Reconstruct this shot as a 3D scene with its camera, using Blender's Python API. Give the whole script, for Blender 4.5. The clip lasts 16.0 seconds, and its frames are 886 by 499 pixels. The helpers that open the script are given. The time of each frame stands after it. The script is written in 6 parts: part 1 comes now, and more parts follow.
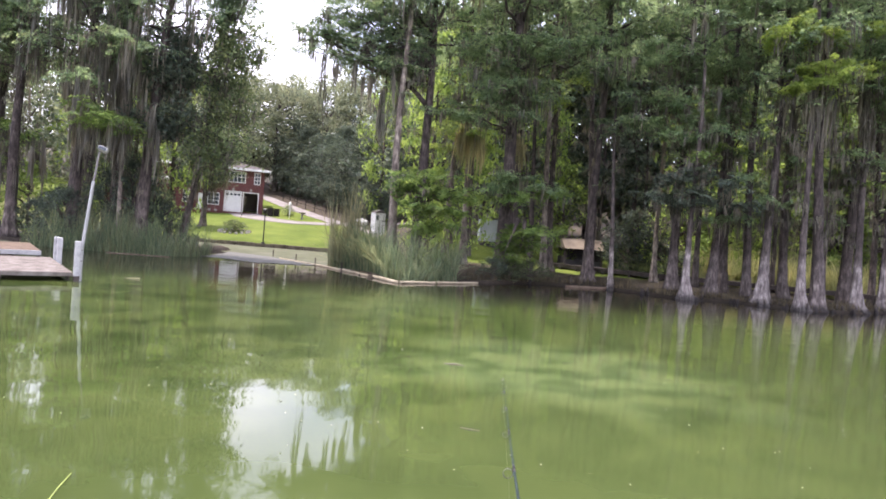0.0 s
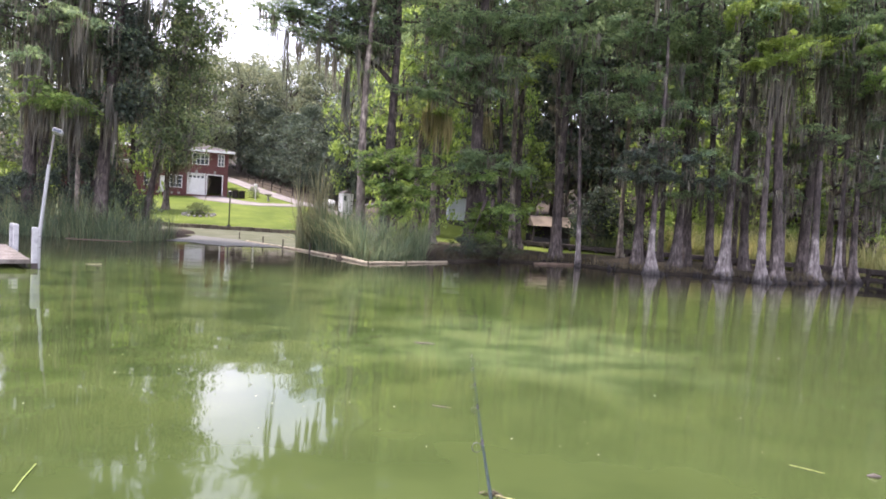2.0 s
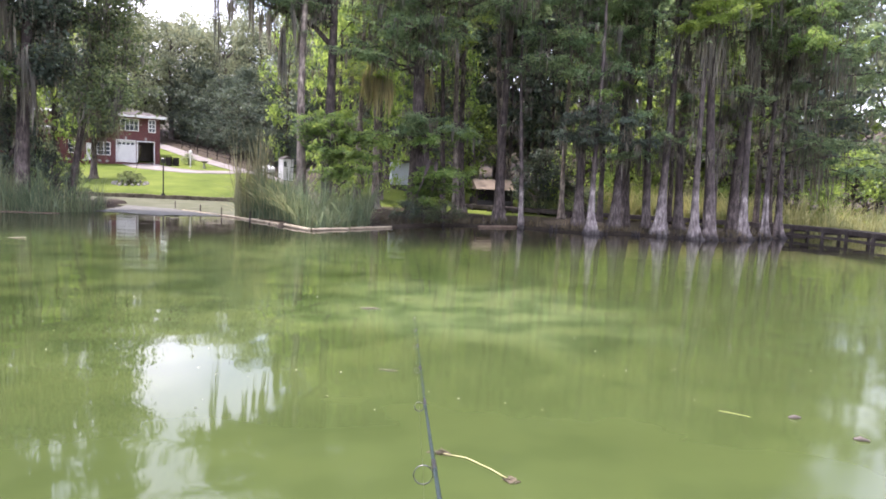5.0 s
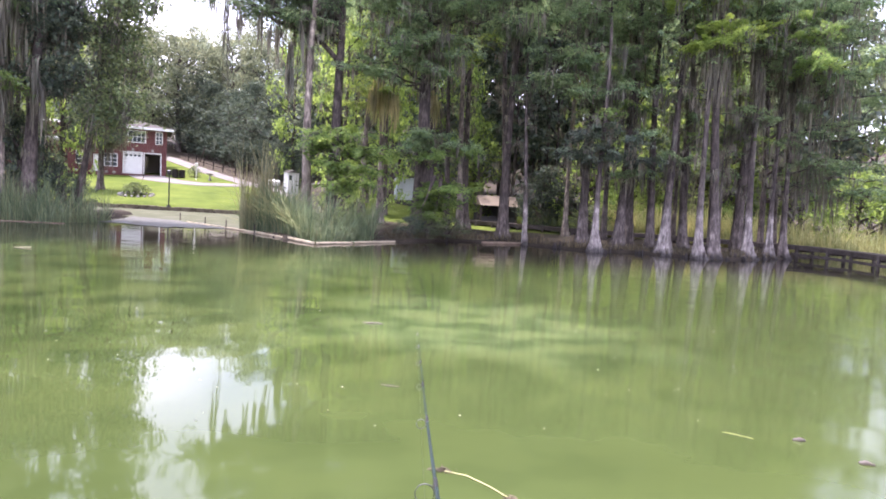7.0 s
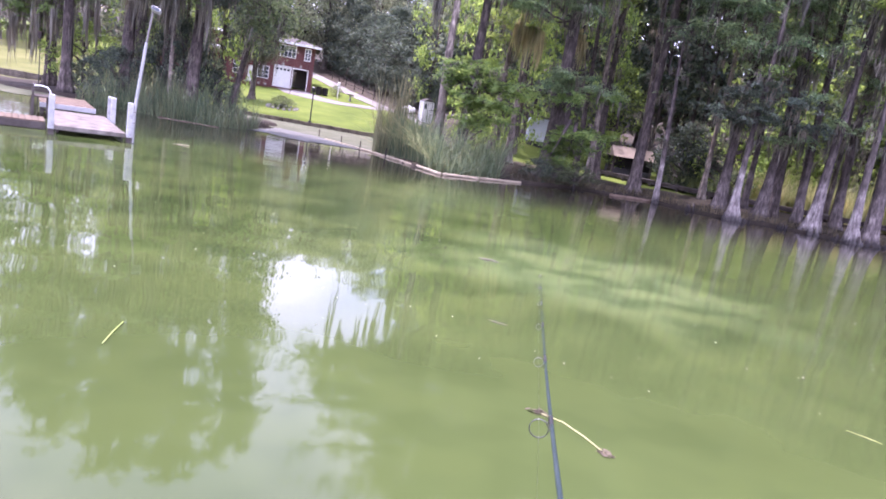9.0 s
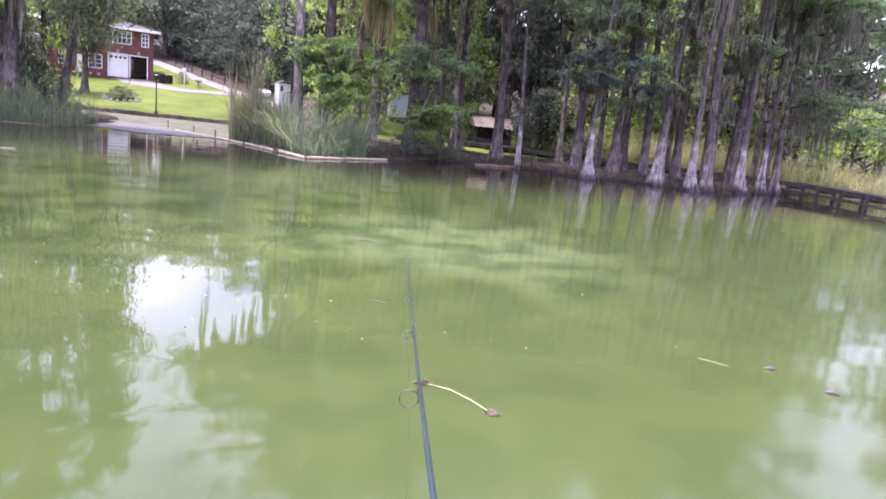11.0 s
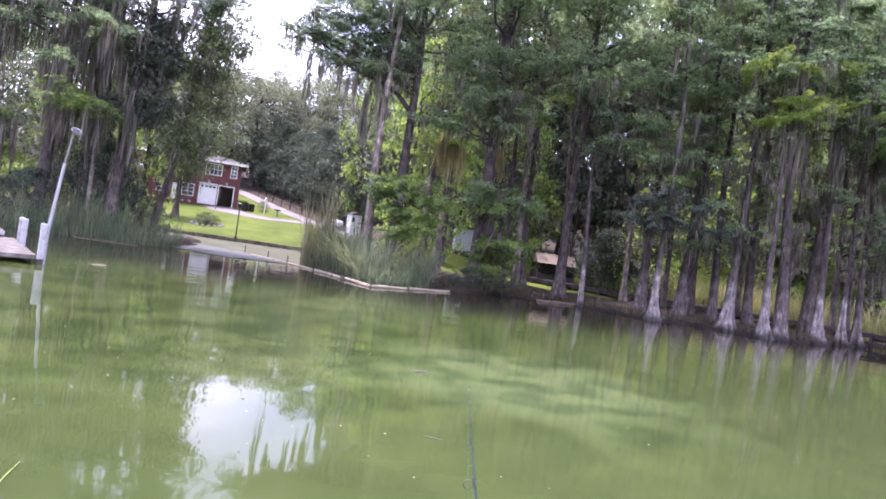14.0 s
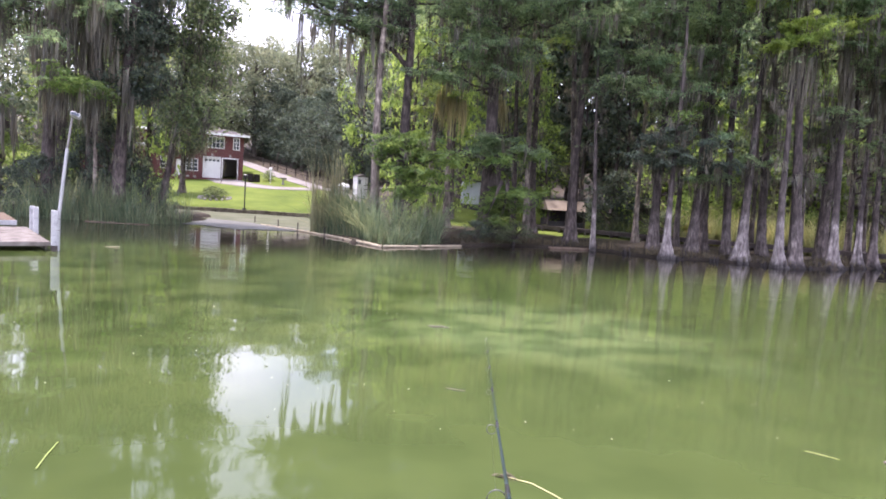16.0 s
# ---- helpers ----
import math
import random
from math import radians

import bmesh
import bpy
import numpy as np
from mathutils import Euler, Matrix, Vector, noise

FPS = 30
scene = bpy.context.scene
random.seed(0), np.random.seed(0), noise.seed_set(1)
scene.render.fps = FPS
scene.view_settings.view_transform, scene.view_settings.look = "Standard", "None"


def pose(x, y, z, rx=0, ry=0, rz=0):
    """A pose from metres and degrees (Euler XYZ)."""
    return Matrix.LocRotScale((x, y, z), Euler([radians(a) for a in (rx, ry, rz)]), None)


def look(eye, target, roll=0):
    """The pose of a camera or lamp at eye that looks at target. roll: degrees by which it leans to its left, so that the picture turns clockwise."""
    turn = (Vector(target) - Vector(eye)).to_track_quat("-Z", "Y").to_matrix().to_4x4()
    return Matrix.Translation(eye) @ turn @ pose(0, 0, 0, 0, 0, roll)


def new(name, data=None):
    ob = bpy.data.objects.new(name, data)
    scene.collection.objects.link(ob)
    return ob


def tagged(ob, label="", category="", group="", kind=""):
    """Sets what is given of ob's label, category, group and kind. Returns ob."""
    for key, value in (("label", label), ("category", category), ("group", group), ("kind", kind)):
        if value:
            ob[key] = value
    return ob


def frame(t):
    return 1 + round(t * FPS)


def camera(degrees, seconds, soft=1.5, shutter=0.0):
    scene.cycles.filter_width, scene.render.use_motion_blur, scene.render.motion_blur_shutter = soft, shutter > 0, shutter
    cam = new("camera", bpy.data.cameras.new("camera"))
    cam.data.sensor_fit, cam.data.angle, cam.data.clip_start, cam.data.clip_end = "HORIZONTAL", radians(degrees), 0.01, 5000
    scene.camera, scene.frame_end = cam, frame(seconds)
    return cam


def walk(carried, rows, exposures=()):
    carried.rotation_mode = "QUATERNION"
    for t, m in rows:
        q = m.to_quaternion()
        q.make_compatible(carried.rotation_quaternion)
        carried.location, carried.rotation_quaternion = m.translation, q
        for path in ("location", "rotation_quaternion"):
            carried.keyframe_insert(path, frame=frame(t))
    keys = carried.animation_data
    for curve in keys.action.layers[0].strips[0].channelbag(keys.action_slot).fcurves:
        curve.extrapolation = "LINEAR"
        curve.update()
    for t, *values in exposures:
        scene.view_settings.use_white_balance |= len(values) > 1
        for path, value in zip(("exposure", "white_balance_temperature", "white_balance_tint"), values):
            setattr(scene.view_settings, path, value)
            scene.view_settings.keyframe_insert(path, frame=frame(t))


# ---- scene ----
cam = camera(70.0, 16.0, soft=1.8)
EYE = Vector((0.0, 0.0, 2.1))
# seconds, yaw, pitch, roll
ROWS = [
    (0.0, 0.07, -1.47, -4.60),
    (0.5, -0.36, -3.16, -3.82),
    (1.0, -3.90, -2.46, -3.41),
    (1.5, -4.64, -2.74, -2.84),
    (2.0, -2.76, -3.13, -3.64),
    (2.5, -2.29, -3.11, -3.17),
    (3.0, -4.37, -3.28, -2.86),
    (3.5, -3.28, -3.30, -3.71),
    (4.0, -3.28, -3.70, -2.93),
    (4.5, -4.40, -3.89, -2.45),
    (5.0, -7.85, -6.05, -2.72),
    (5.2, -8.47, -6.02, -2.76),
    (7.3, -6.86, -4.59, -4.00),
    (7.5, -1.17, -6.09, -5.65),
    (8.0, 4.86, -11.49, -8.92),
    (8.2, 4.77, -11.83, -10.24),
    (10.3, 3.50, -10.88, -8.60),
    (10.5, 3.13, -11.67, -8.19),
    (11.0, -7.97, -11.77, -6.09),
    (11.5, -2.17, -5.17, -4.44),
    (12.0, -2.16, -3.53, -6.03),
    (12.5, -4.07, -1.58, -7.31),
    (13.0, -4.05, -0.58, -6.08),
    (13.5, -3.24, 0.83, -7.42),
    (14.0, -2.21, -0.56, -8.32),
    (14.5, -3.14, -1.22, -7.59),
    (15.0, -3.20, -1.78, -6.74),
    (15.5, -3.09, -2.13, -4.80),
    (16.0, -1.47, -4.66, -3.76),
]
NECK = EYE - Vector((0, 0.12, 0.10))  # the head turns on its neck
walk(cam, [(t, Matrix.Translation(NECK) @ pose(0, 0, 0, 90 + pitch, roll, yaw) @ Matrix.Translation((0, 0.10, -0.12))) for t, yaw, pitch, roll in ROWS],
     [(0.0, 1.36, 6320, 26), (4.5, 1.46, 6220, 27), (5.2, 1.51, 6200, 27), (7.3, 1.74, 6020, 34), (8.0, 1.75, 5870, 40), (10.5, 1.76, 5620, 49), (11.0, 1.70, 5770, 43), (11.5, 1.78, 5560, 51), (12.0, 1.68, 5750, 47), (13.5, 1.54, 5660, 43), (14.5, 1.47, 5880, 38), (16.0, 1.47, 6080, 31)])

# ---- light ----
SUN = Vector((-0.22, 0.12, 0.96)).normalized()
world = bpy.data.worlds.new("sky")
scene.world = world
world.use_nodes = True
wn, wl = world.node_tree.nodes, world.node_tree.links
sky = wn.new("ShaderNodeTexSky")
sky.sky_type, sky.sun_disc = "NISHITA", False
sky.sun_elevation, sky.sun_rotation = math.asin(SUN.z), math.atan2(SUN.x, SUN.y)
sky.air_density, sky.dust_density = 1.2, 3.0
coord = wn.new("ShaderNodeTexCoord")
cloud = wn.new("ShaderNodeTexNoise")
cloud.inputs["Scale"].default_value, cloud.inputs["Detail"].default_value = 3.0, 6.0
wl.new(coord.outputs["Generated"], cloud.inputs["Vector"])
ramp = wn.new("ShaderNodeMapRange")
ramp.inputs["From Min"].default_value, ramp.inputs["From Max"].default_value = 0.40, 0.62
ramp.inputs["To Min"].default_value, ramp.inputs["To Max"].default_value = 0.25, 1.0
wl.new(cloud.outputs["Fac"], ramp.inputs["Value"])
mixc = wn.new("ShaderNodeMix")
mixc.data_type = "RGBA"
mixc.inputs["B"].default_value = (8.7, 9.0, 9.7, 1)
wl.new(ramp.outputs["Result"], mixc.inputs["Factor"])
wl.new(sky.outputs["Color"], mixc.inputs["A"])
wl.new(mixc.outputs["Result"], wn["Background"].inputs["Color"])
wn["Background"].inputs["Strength"].default_value = 0.158

sun_data = bpy.data.lights.new("sun", "SUN")
sun_data.energy, sun_data.angle, sun_data.color = 3.1, radians(0.6), (1.0, 0.95, 0.86)
sun = new("sun", sun_data)
sun.matrix_world = look(SUN * 100, (0, 0, 0))


# ---- materials ----
def mat(name, build):
    m = bpy.data.materials.new(name)
    m.use_nodes = True
    build(m.node_tree.nodes, m.node_tree.links, m.node_tree.nodes["Principled BSDF"])
    return m


def node(n, kind, **values):
    made = n.new(kind)
    for key, value in values.items():
        made.inputs[key].default_value = value
    return made


def place(n, l, stretch=(1, 1, 1)):
    """Object coordinates in metres, stretched."""
    c = n.new("ShaderNodeTexCoord")
    m = n.new("ShaderNodeMapping")
    m.inputs["Scale"].default_value = stretch
    l.new(c.outputs["Object"], m.inputs["Vector"])
    return m.outputs["Vector"]


def mottle(n, l, vec, scale, lo, hi, colours, detail=6.0):
    """Noise through a ramp of colours between lo and hi."""
    tex = node(n, "ShaderNodeTexNoise", Scale=scale, Detail=detail, Roughness=0.6)
    l.new(vec, tex.inputs["Vector"])
    r = n.new("ShaderNodeValToRGB")
    while len(r.color_ramp.elements) < len(colours):
        r.color_ramp.elements.new(0.5)
    for i, (e, c) in enumerate(zip(r.color_ramp.elements, colours)):
        e.position = lo + (hi - lo) * i / (len(colours) - 1)
        e.color = (*c, 1)
    l.new(tex.outputs["Fac"], r.inputs["Fac"])
    return r.outputs["Color"], tex.outputs["Fac"]


def blend(n, l, a, b, fac, how="MULTIPLY"):
    x = n.new("ShaderNodeMix")
    x.data_type, x.blend_type = "RGBA", how
    if isinstance(fac, float):
        x.inputs["Factor"].default_value = fac
    else:
        l.new(fac, x.inputs["Factor"])
    l.new(a, x.inputs["A"])
    l.new(b, x.inputs["B"])
    return x.outputs["Result"]


def relief(n, l, p, height, strength, distance):
    b = node(n, "ShaderNodeBump", Strength=strength, Distance=distance)
    l.new(height, b.inputs["Height"])
    l.new(b.outputs["Normal"], p.inputs["Normal"])


def plain(name, colours, scale=4.0, rough=0.8, bump=0.2, stretch=(1, 1, 1), fine=40.0, metal=0.0):
    """A surface with broad stains and fine grain."""
    def build(n, l, p):
        v = place(n, l, stretch)
        broad, _ = mottle(n, l, v, scale, 0.3, 0.7, colours)
        grain, h = mottle(n, l, v, fine, 0.3, 0.7, ((0.78, 0.78, 0.78), (1, 1, 1)))
        l.new(blend(n, l, broad, grain, 1.0), p.inputs["Base Color"])
        p.inputs["Roughness"].default_value, p.inputs["Metallic"].default_value = rough, metal
        p.inputs["Specular IOR Level"].default_value = 0.12 if rough > 0.8 else 0.5
        relief(n, l, p, h, bump, 0.01)
    return mat(name, build)


def leafy(name, dark, mid, light, through_part=0.4):
    """Leaves that let some light through, each of its own shade."""
    def build(n, l, p):
        g = n.new("ShaderNodeNewGeometry")
        info = n.new("ShaderNodeObjectInfo")
        r = n.new("ShaderNodeValToRGB")
        r.color_ramp.elements.new(0.5)
        for e, pos, c in zip(r.color_ramp.elements, (0.0, 0.55, 1.0), (dark, mid, light)):
            e.position, e.color = pos, (*c, 1)
        l.new(g.outputs["Random Per Island"], r.inputs["Fac"])
        v = place(n, l)
        clump, _ = mottle(n, l, v, 0.7, 0.35, 0.65, ((0.72, 0.78, 0.72), (1.1, 1.08, 0.95)), 2.0)
        shade = n.new("ShaderNodeHueSaturation")
        mr = node(n, "ShaderNodeMapRange", **{"To Min": 0.75, "To Max": 1.2})
        l.new(info.outputs["Random"], mr.inputs["Value"])
        l.new(mr.outputs["Result"], shade.inputs["Value"])
        l.new(blend(n, l, r.outputs["Color"], clump, 1.0), shade.inputs["Color"])
        l.new(shade.outputs["Color"], p.inputs["Base Color"])
        p.inputs["Roughness"].default_value, p.inputs["Specular IOR Level"].default_value = 0.55, 0.25
        t = n.new("ShaderNodeBsdfTranslucent")
        sap = n.new("ShaderNodeRGB")
        sap.outputs[0].default_value = (1.7, 1.5, 1.15, 1)
        l.new(blend(n, l, shade.outputs["Color"], sap.outputs[0], 1.0), t.inputs["Color"])
        mix = node(n, "ShaderNodeMixShader", Fac=through_part)
        l.new(p.outputs["BSDF"], mix.inputs[1])
        l.new(t.outputs["BSDF"], mix.inputs[2])
        l.new(mix.outputs["Shader"], n["Material Output"].inputs["Surface"])
    return mat(name, build)


def water_surface(n, l, p):
    # murky green water; a pale sandbar and patches of weed show through it
    broad, _ = mottle(n, l, place(n, l, (0.45, 1.0, 1)), 0.20, 0.36, 0.66,
                      ((0.042, 0.058, 0.018), (0.050, 0.068, 0.021), (0.058, 0.078, 0.025)), 4.0)
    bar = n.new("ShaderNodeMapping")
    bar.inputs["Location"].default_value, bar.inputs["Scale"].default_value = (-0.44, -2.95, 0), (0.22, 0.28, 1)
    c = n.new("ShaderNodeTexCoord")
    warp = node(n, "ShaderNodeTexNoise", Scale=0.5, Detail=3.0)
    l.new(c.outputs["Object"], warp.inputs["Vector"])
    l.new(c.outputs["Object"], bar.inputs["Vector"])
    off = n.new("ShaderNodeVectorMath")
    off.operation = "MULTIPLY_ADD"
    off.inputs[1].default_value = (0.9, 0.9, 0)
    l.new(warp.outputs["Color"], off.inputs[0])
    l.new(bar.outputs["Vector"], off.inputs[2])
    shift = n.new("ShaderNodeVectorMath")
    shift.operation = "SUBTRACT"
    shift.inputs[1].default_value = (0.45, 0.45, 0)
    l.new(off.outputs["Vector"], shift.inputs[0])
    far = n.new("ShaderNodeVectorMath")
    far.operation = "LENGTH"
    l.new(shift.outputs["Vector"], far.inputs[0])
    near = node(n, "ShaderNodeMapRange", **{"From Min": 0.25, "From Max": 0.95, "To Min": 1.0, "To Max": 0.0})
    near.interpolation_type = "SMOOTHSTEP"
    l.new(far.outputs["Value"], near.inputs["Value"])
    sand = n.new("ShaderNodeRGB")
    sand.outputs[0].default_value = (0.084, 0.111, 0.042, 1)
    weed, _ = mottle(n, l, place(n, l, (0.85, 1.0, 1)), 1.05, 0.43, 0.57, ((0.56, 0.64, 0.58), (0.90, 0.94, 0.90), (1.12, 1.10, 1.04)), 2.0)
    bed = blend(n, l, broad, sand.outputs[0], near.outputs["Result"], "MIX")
    # the shaded bank's dark reflection, painted as a darker band towards it
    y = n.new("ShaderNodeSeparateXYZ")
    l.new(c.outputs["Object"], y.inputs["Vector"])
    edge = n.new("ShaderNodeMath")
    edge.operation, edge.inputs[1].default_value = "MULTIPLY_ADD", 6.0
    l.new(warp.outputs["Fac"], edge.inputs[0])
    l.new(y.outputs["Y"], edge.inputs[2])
    mud_bank_shade = node(n, "ShaderNodeMapRange", **{"From Min": 20.5, "From Max": 27.0})
    mud_bank_shade.interpolation_type = "SMOOTHSTEP"
    l.new(edge.outputs["Value"], mud_bank_shade.inputs["Value"])
    bank_reflection = n.new("ShaderNodeRGB")
    bank_reflection.outputs[0].default_value = (0.014, 0.013, 0.009, 1)
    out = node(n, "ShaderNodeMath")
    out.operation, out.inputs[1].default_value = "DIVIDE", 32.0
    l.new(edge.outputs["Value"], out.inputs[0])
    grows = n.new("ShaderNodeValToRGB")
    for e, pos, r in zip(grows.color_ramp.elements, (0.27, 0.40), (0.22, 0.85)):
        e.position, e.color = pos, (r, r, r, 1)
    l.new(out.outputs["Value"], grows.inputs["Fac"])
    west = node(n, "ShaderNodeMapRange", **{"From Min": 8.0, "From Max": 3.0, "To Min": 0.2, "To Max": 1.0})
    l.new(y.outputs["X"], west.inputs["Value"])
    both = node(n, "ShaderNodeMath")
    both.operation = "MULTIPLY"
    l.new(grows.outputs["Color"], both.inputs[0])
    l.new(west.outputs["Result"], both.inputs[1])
    bed = blend(n, l, blend(n, l, bed, weed, both.outputs["Value"]), bank_reflection.outputs[0], mud_bank_shade.outputs["Result"], "MIX")
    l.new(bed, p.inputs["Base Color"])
    p.inputs["IOR"].default_value, p.inputs["Specular IOR Level"].default_value = 1.33, 0.42
    # still in the lee of the dock, lightly ruffled by wind farther out and to the east
    east = node(n, "ShaderNodeMapRange", **{"From Min": -1.6, "From Max": 1.2})
    out = node(n, "ShaderNodeMapRange", **{"From Min": 12.0, "From Max": 17.0})
    east.interpolation_type = out.interpolation_type = "SMOOTHSTEP"
    l.new(y.outputs["X"], east.inputs["Value"])
    l.new(edge.outputs["Value"], out.inputs["Value"])
    most = node(n, "ShaderNodeMath")
    most.operation = "MAXIMUM"
    l.new(east.outputs["Result"], most.inputs[0])
    l.new(out.outputs["Result"], most.inputs[1])
    gloss = node(n, "ShaderNodeMapRange", **{"To Min": 0.030, "To Max": 0.075})
    l.new(most.outputs["Value"], gloss.inputs["Value"])
    # calm again under the trees
    calm = node(n, "ShaderNodeMapRange", **{"From Min": 20.0, "From Max": 27.0, "To Min": 1.0, "To Max": 0.4})
    l.new(edge.outputs["Value"], calm.inputs["Value"])
    sheen = node(n, "ShaderNodeMath")
    sheen.operation = "MULTIPLY"
    l.new(gloss.outputs["Result"], sheen.inputs[0])
    l.new(calm.outputs["Result"], sheen.inputs[1])
    l.new(sheen.outputs["Value"], p.inputs["Roughness"])
    # a slow swell, and wind ripples with long crests that grow towards the bank
    a = node(n, "ShaderNodeTexNoise", Scale=0.9, Detail=1.0)
    b = node(n, "ShaderNodeTexNoise", Scale=2.4, Detail=1.0)
    l.new(place(n, l, (0.75, 1.1, 1)), a.inputs["Vector"])
    l.new(place(n, l, (0.30, 1.5, 1)), b.inputs["Vector"])
    ruffled = node(n, "ShaderNodeMapRange", **{"From Min": 11.0, "From Max": 24.0, "To Min": 0.02, "To Max": 0.42})
    ruffled.interpolation_type = "SMOOTHSTEP"
    l.new(edge.outputs["Value"], ruffled.inputs["Value"])
    s = n.new("ShaderNodeMath")
    s.operation = "MULTIPLY_ADD"
    l.new(b.outputs["Fac"], s.inputs[0])
    l.new(ruffled.outputs["Result"], s.inputs[1])
    l.new(a.outputs["Fac"], s.inputs[2])
    relief(n, l, p, s.outputs["Value"], 1.0, 0.0085)


def bark_surface(base, foot):
    """Furrowed bark; the foot that the lake wets is bleached to a paler colour."""
    def build(n, l, p):
        streak, h = mottle(n, l, place(n, l, (1, 1, 0.26)), 11.0, 0.36, 0.64, ((0.40, 0.38, 0.38), (0.88, 0.87, 0.87), (1.45, 1.45, 1.45)))
        patch, _ = mottle(n, l, place(n, l, (1, 1, 0.55)), 3.2, 0.40, 0.62, ((0.52, 0.49, 0.49), (0.95, 0.93, 0.93), (1.65, 1.66, 1.64)))
        c = n.new("ShaderNodeTexCoord")
        x = n.new("ShaderNodeSeparateXYZ")
        l.new(c.outputs["Object"], x.inputs["Vector"])
        rough = node(n, "ShaderNodeTexNoise", Scale=2.5, Detail=4.0)
        l.new(place(n, l, (1, 1, 0.3)), rough.inputs["Vector"])
        add = node(n, "ShaderNodeMath")
        add.operation, add.inputs[1].default_value = "MULTIPLY_ADD", 4.0
        l.new(rough.outputs["Fac"], add.inputs[0])
        l.new(x.outputs["Z"], add.inputs[2])
        up = node(n, "ShaderNodeMapRange", **{"From Min": 2.2, "From Max": 4.6})
        l.new(add.outputs["Value"], up.inputs["Value"])
        tone = n.new("ShaderNodeMix")
        tone.data_type = "RGBA"
        tone.inputs["A"].default_value, tone.inputs["B"].default_value = (*foot, 1), (*base, 1)
        l.new(up.outputs["Result"], tone.inputs["Factor"])
        # the black line that the lake's level leaves
        g, gz = n.new("ShaderNodeNewGeometry"), n.new("ShaderNodeSeparateXYZ")
        l.new(g.outputs["Position"], gz.inputs["Vector"])
        level = node(n, "ShaderNodeMath")
        level.operation, level.inputs[1].default_value = "MULTIPLY_ADD", -0.55
        l.new(rough.outputs["Fac"], level.inputs[0])
        l.new(gz.outputs["Z"], level.inputs[2])
        wet = node(n, "ShaderNodeMapRange", **{"From Min": -0.18, "From Max": 0.12, "To Min": 0.16, "To Max": 1.0})
        l.new(level.outputs["Value"], wet.inputs["Value"])
        tide = n.new("ShaderNodeCombineColor")
        for q in ("Red", "Green", "Blue"):
            l.new(wet.outputs["Result"], tide.inputs[q])
        bare = blend(n, l, blend(n, l, tone.outputs["Result"], streak, 1.0), patch, 0.8)
        l.new(blend(n, l, bare, tide.outputs["Color"], 1.0), p.inputs["Base Color"])
        p.inputs["Roughness"].default_value = 0.9
        relief(n, l, p, h, 0.7, 0.03)
    return build


def brick_surface(n, l, p):
    b = node(n, "ShaderNodeTexBrick", Scale=1.0, **{"Mortar Size": 0.008, "Brick Width": 0.22, "Row Height": 0.075})
    b.inputs["Color1"].default_value, b.inputs["Color2"].default_value = (0.135, 0.040, 0.038, 1), (0.10, 0.029, 0.030, 1)
    b.inputs["Mortar"].default_value = (0.13, 0.08, 0.078, 1)
    c = n.new("ShaderNodeTexCoord")
    m = n.new("ShaderNodeMapping")
    m.inputs["Rotation"].default_value = (radians(90), 0, 0)
    l.new(c.outputs["Object"], m.inputs["Vector"])
    l.new(m.outputs["Vector"], b.inputs["Vector"])
    stain, _ = mottle(n, l, place(n, l), 0.8, 0.3, 0.7, ((0.75, 0.72, 0.72), (1.1, 1.05, 1.0)))
    l.new(blend(n, l, b.outputs["Color"], stain, 1.0), p.inputs["Base Color"])
    p.inputs["Roughness"].default_value = 0.85
    relief(n, l, p, b.outputs["Fac"], 0.3, 0.005)


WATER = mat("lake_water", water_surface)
BARK = mat("cypress_bark", bark_surface((0.062, 0.050, 0.045), (0.180, 0.155, 0.143)))
BARK_PALE = mat("bleached_cypress_bark", bark_surface((0.076, 0.063, 0.057), (0.32, 0.29, 0.272)))
# tan bark made lighter, the sun on these trunks is part of its colour
BARK_TAN = mat("sunlit_tan_bark", bark_surface((0.20, 0.17, 0.14), (0.25, 0.22, 0.185)))
BARK_DARK = mat("dark_bark", bark_surface((0.066, 0.053, 0.047), (0.140, 0.117, 0.105)))
CYPRESS = leafy("cypress_needles", (0.092, 0.150, 0.102), (0.176, 0.260, 0.168), (0.284, 0.386, 0.232), 0.57)
# two brighter copies of the cypress needles, with sunlight put into the colour
CYPRESS_SUNLIT = leafy("sunlit_cypress_needles", (0.125, 0.195, 0.062), (0.200, 0.285, 0.088), (0.285, 0.370, 0.112), 0.62)
CYPRESS_LIT = leafy("lit_cypress_needles", (0.095, 0.168, 0.066), (0.165, 0.258, 0.096), (0.25, 0.345, 0.125), 0.62)
EDGELEAF = leafy("glossy_broad_leaves", (0.085, 0.125, 0.072), (0.155, 0.205, 0.115), (0.26, 0.32, 0.175), 0.5)
BROADLEAF = leafy("broad_leaves", (0.077, 0.105, 0.077), (0.147, 0.185, 0.128), (0.256, 0.310, 0.198), 0.45)
# oak leaves greyed paler, distance haze put into their colour
OAK = leafy("hazed_oak_leaves", (0.125, 0.15, 0.116), (0.222, 0.258, 0.198), (0.335, 0.38, 0.285), 0.36)
# yellow-green copy of the broad leaves, brightened to carry sunlight
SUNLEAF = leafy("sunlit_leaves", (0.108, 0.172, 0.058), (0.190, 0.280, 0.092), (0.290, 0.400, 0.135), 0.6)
MOSS = leafy("spanish_moss", (0.095, 0.088, 0.080), (0.150, 0.140, 0.128), (0.235, 0.222, 0.204), 0.35)
REED = leafy("reed_blades", (0.085, 0.125, 0.085), (0.155, 0.208, 0.14), (0.25, 0.30, 0.205), 0.45)
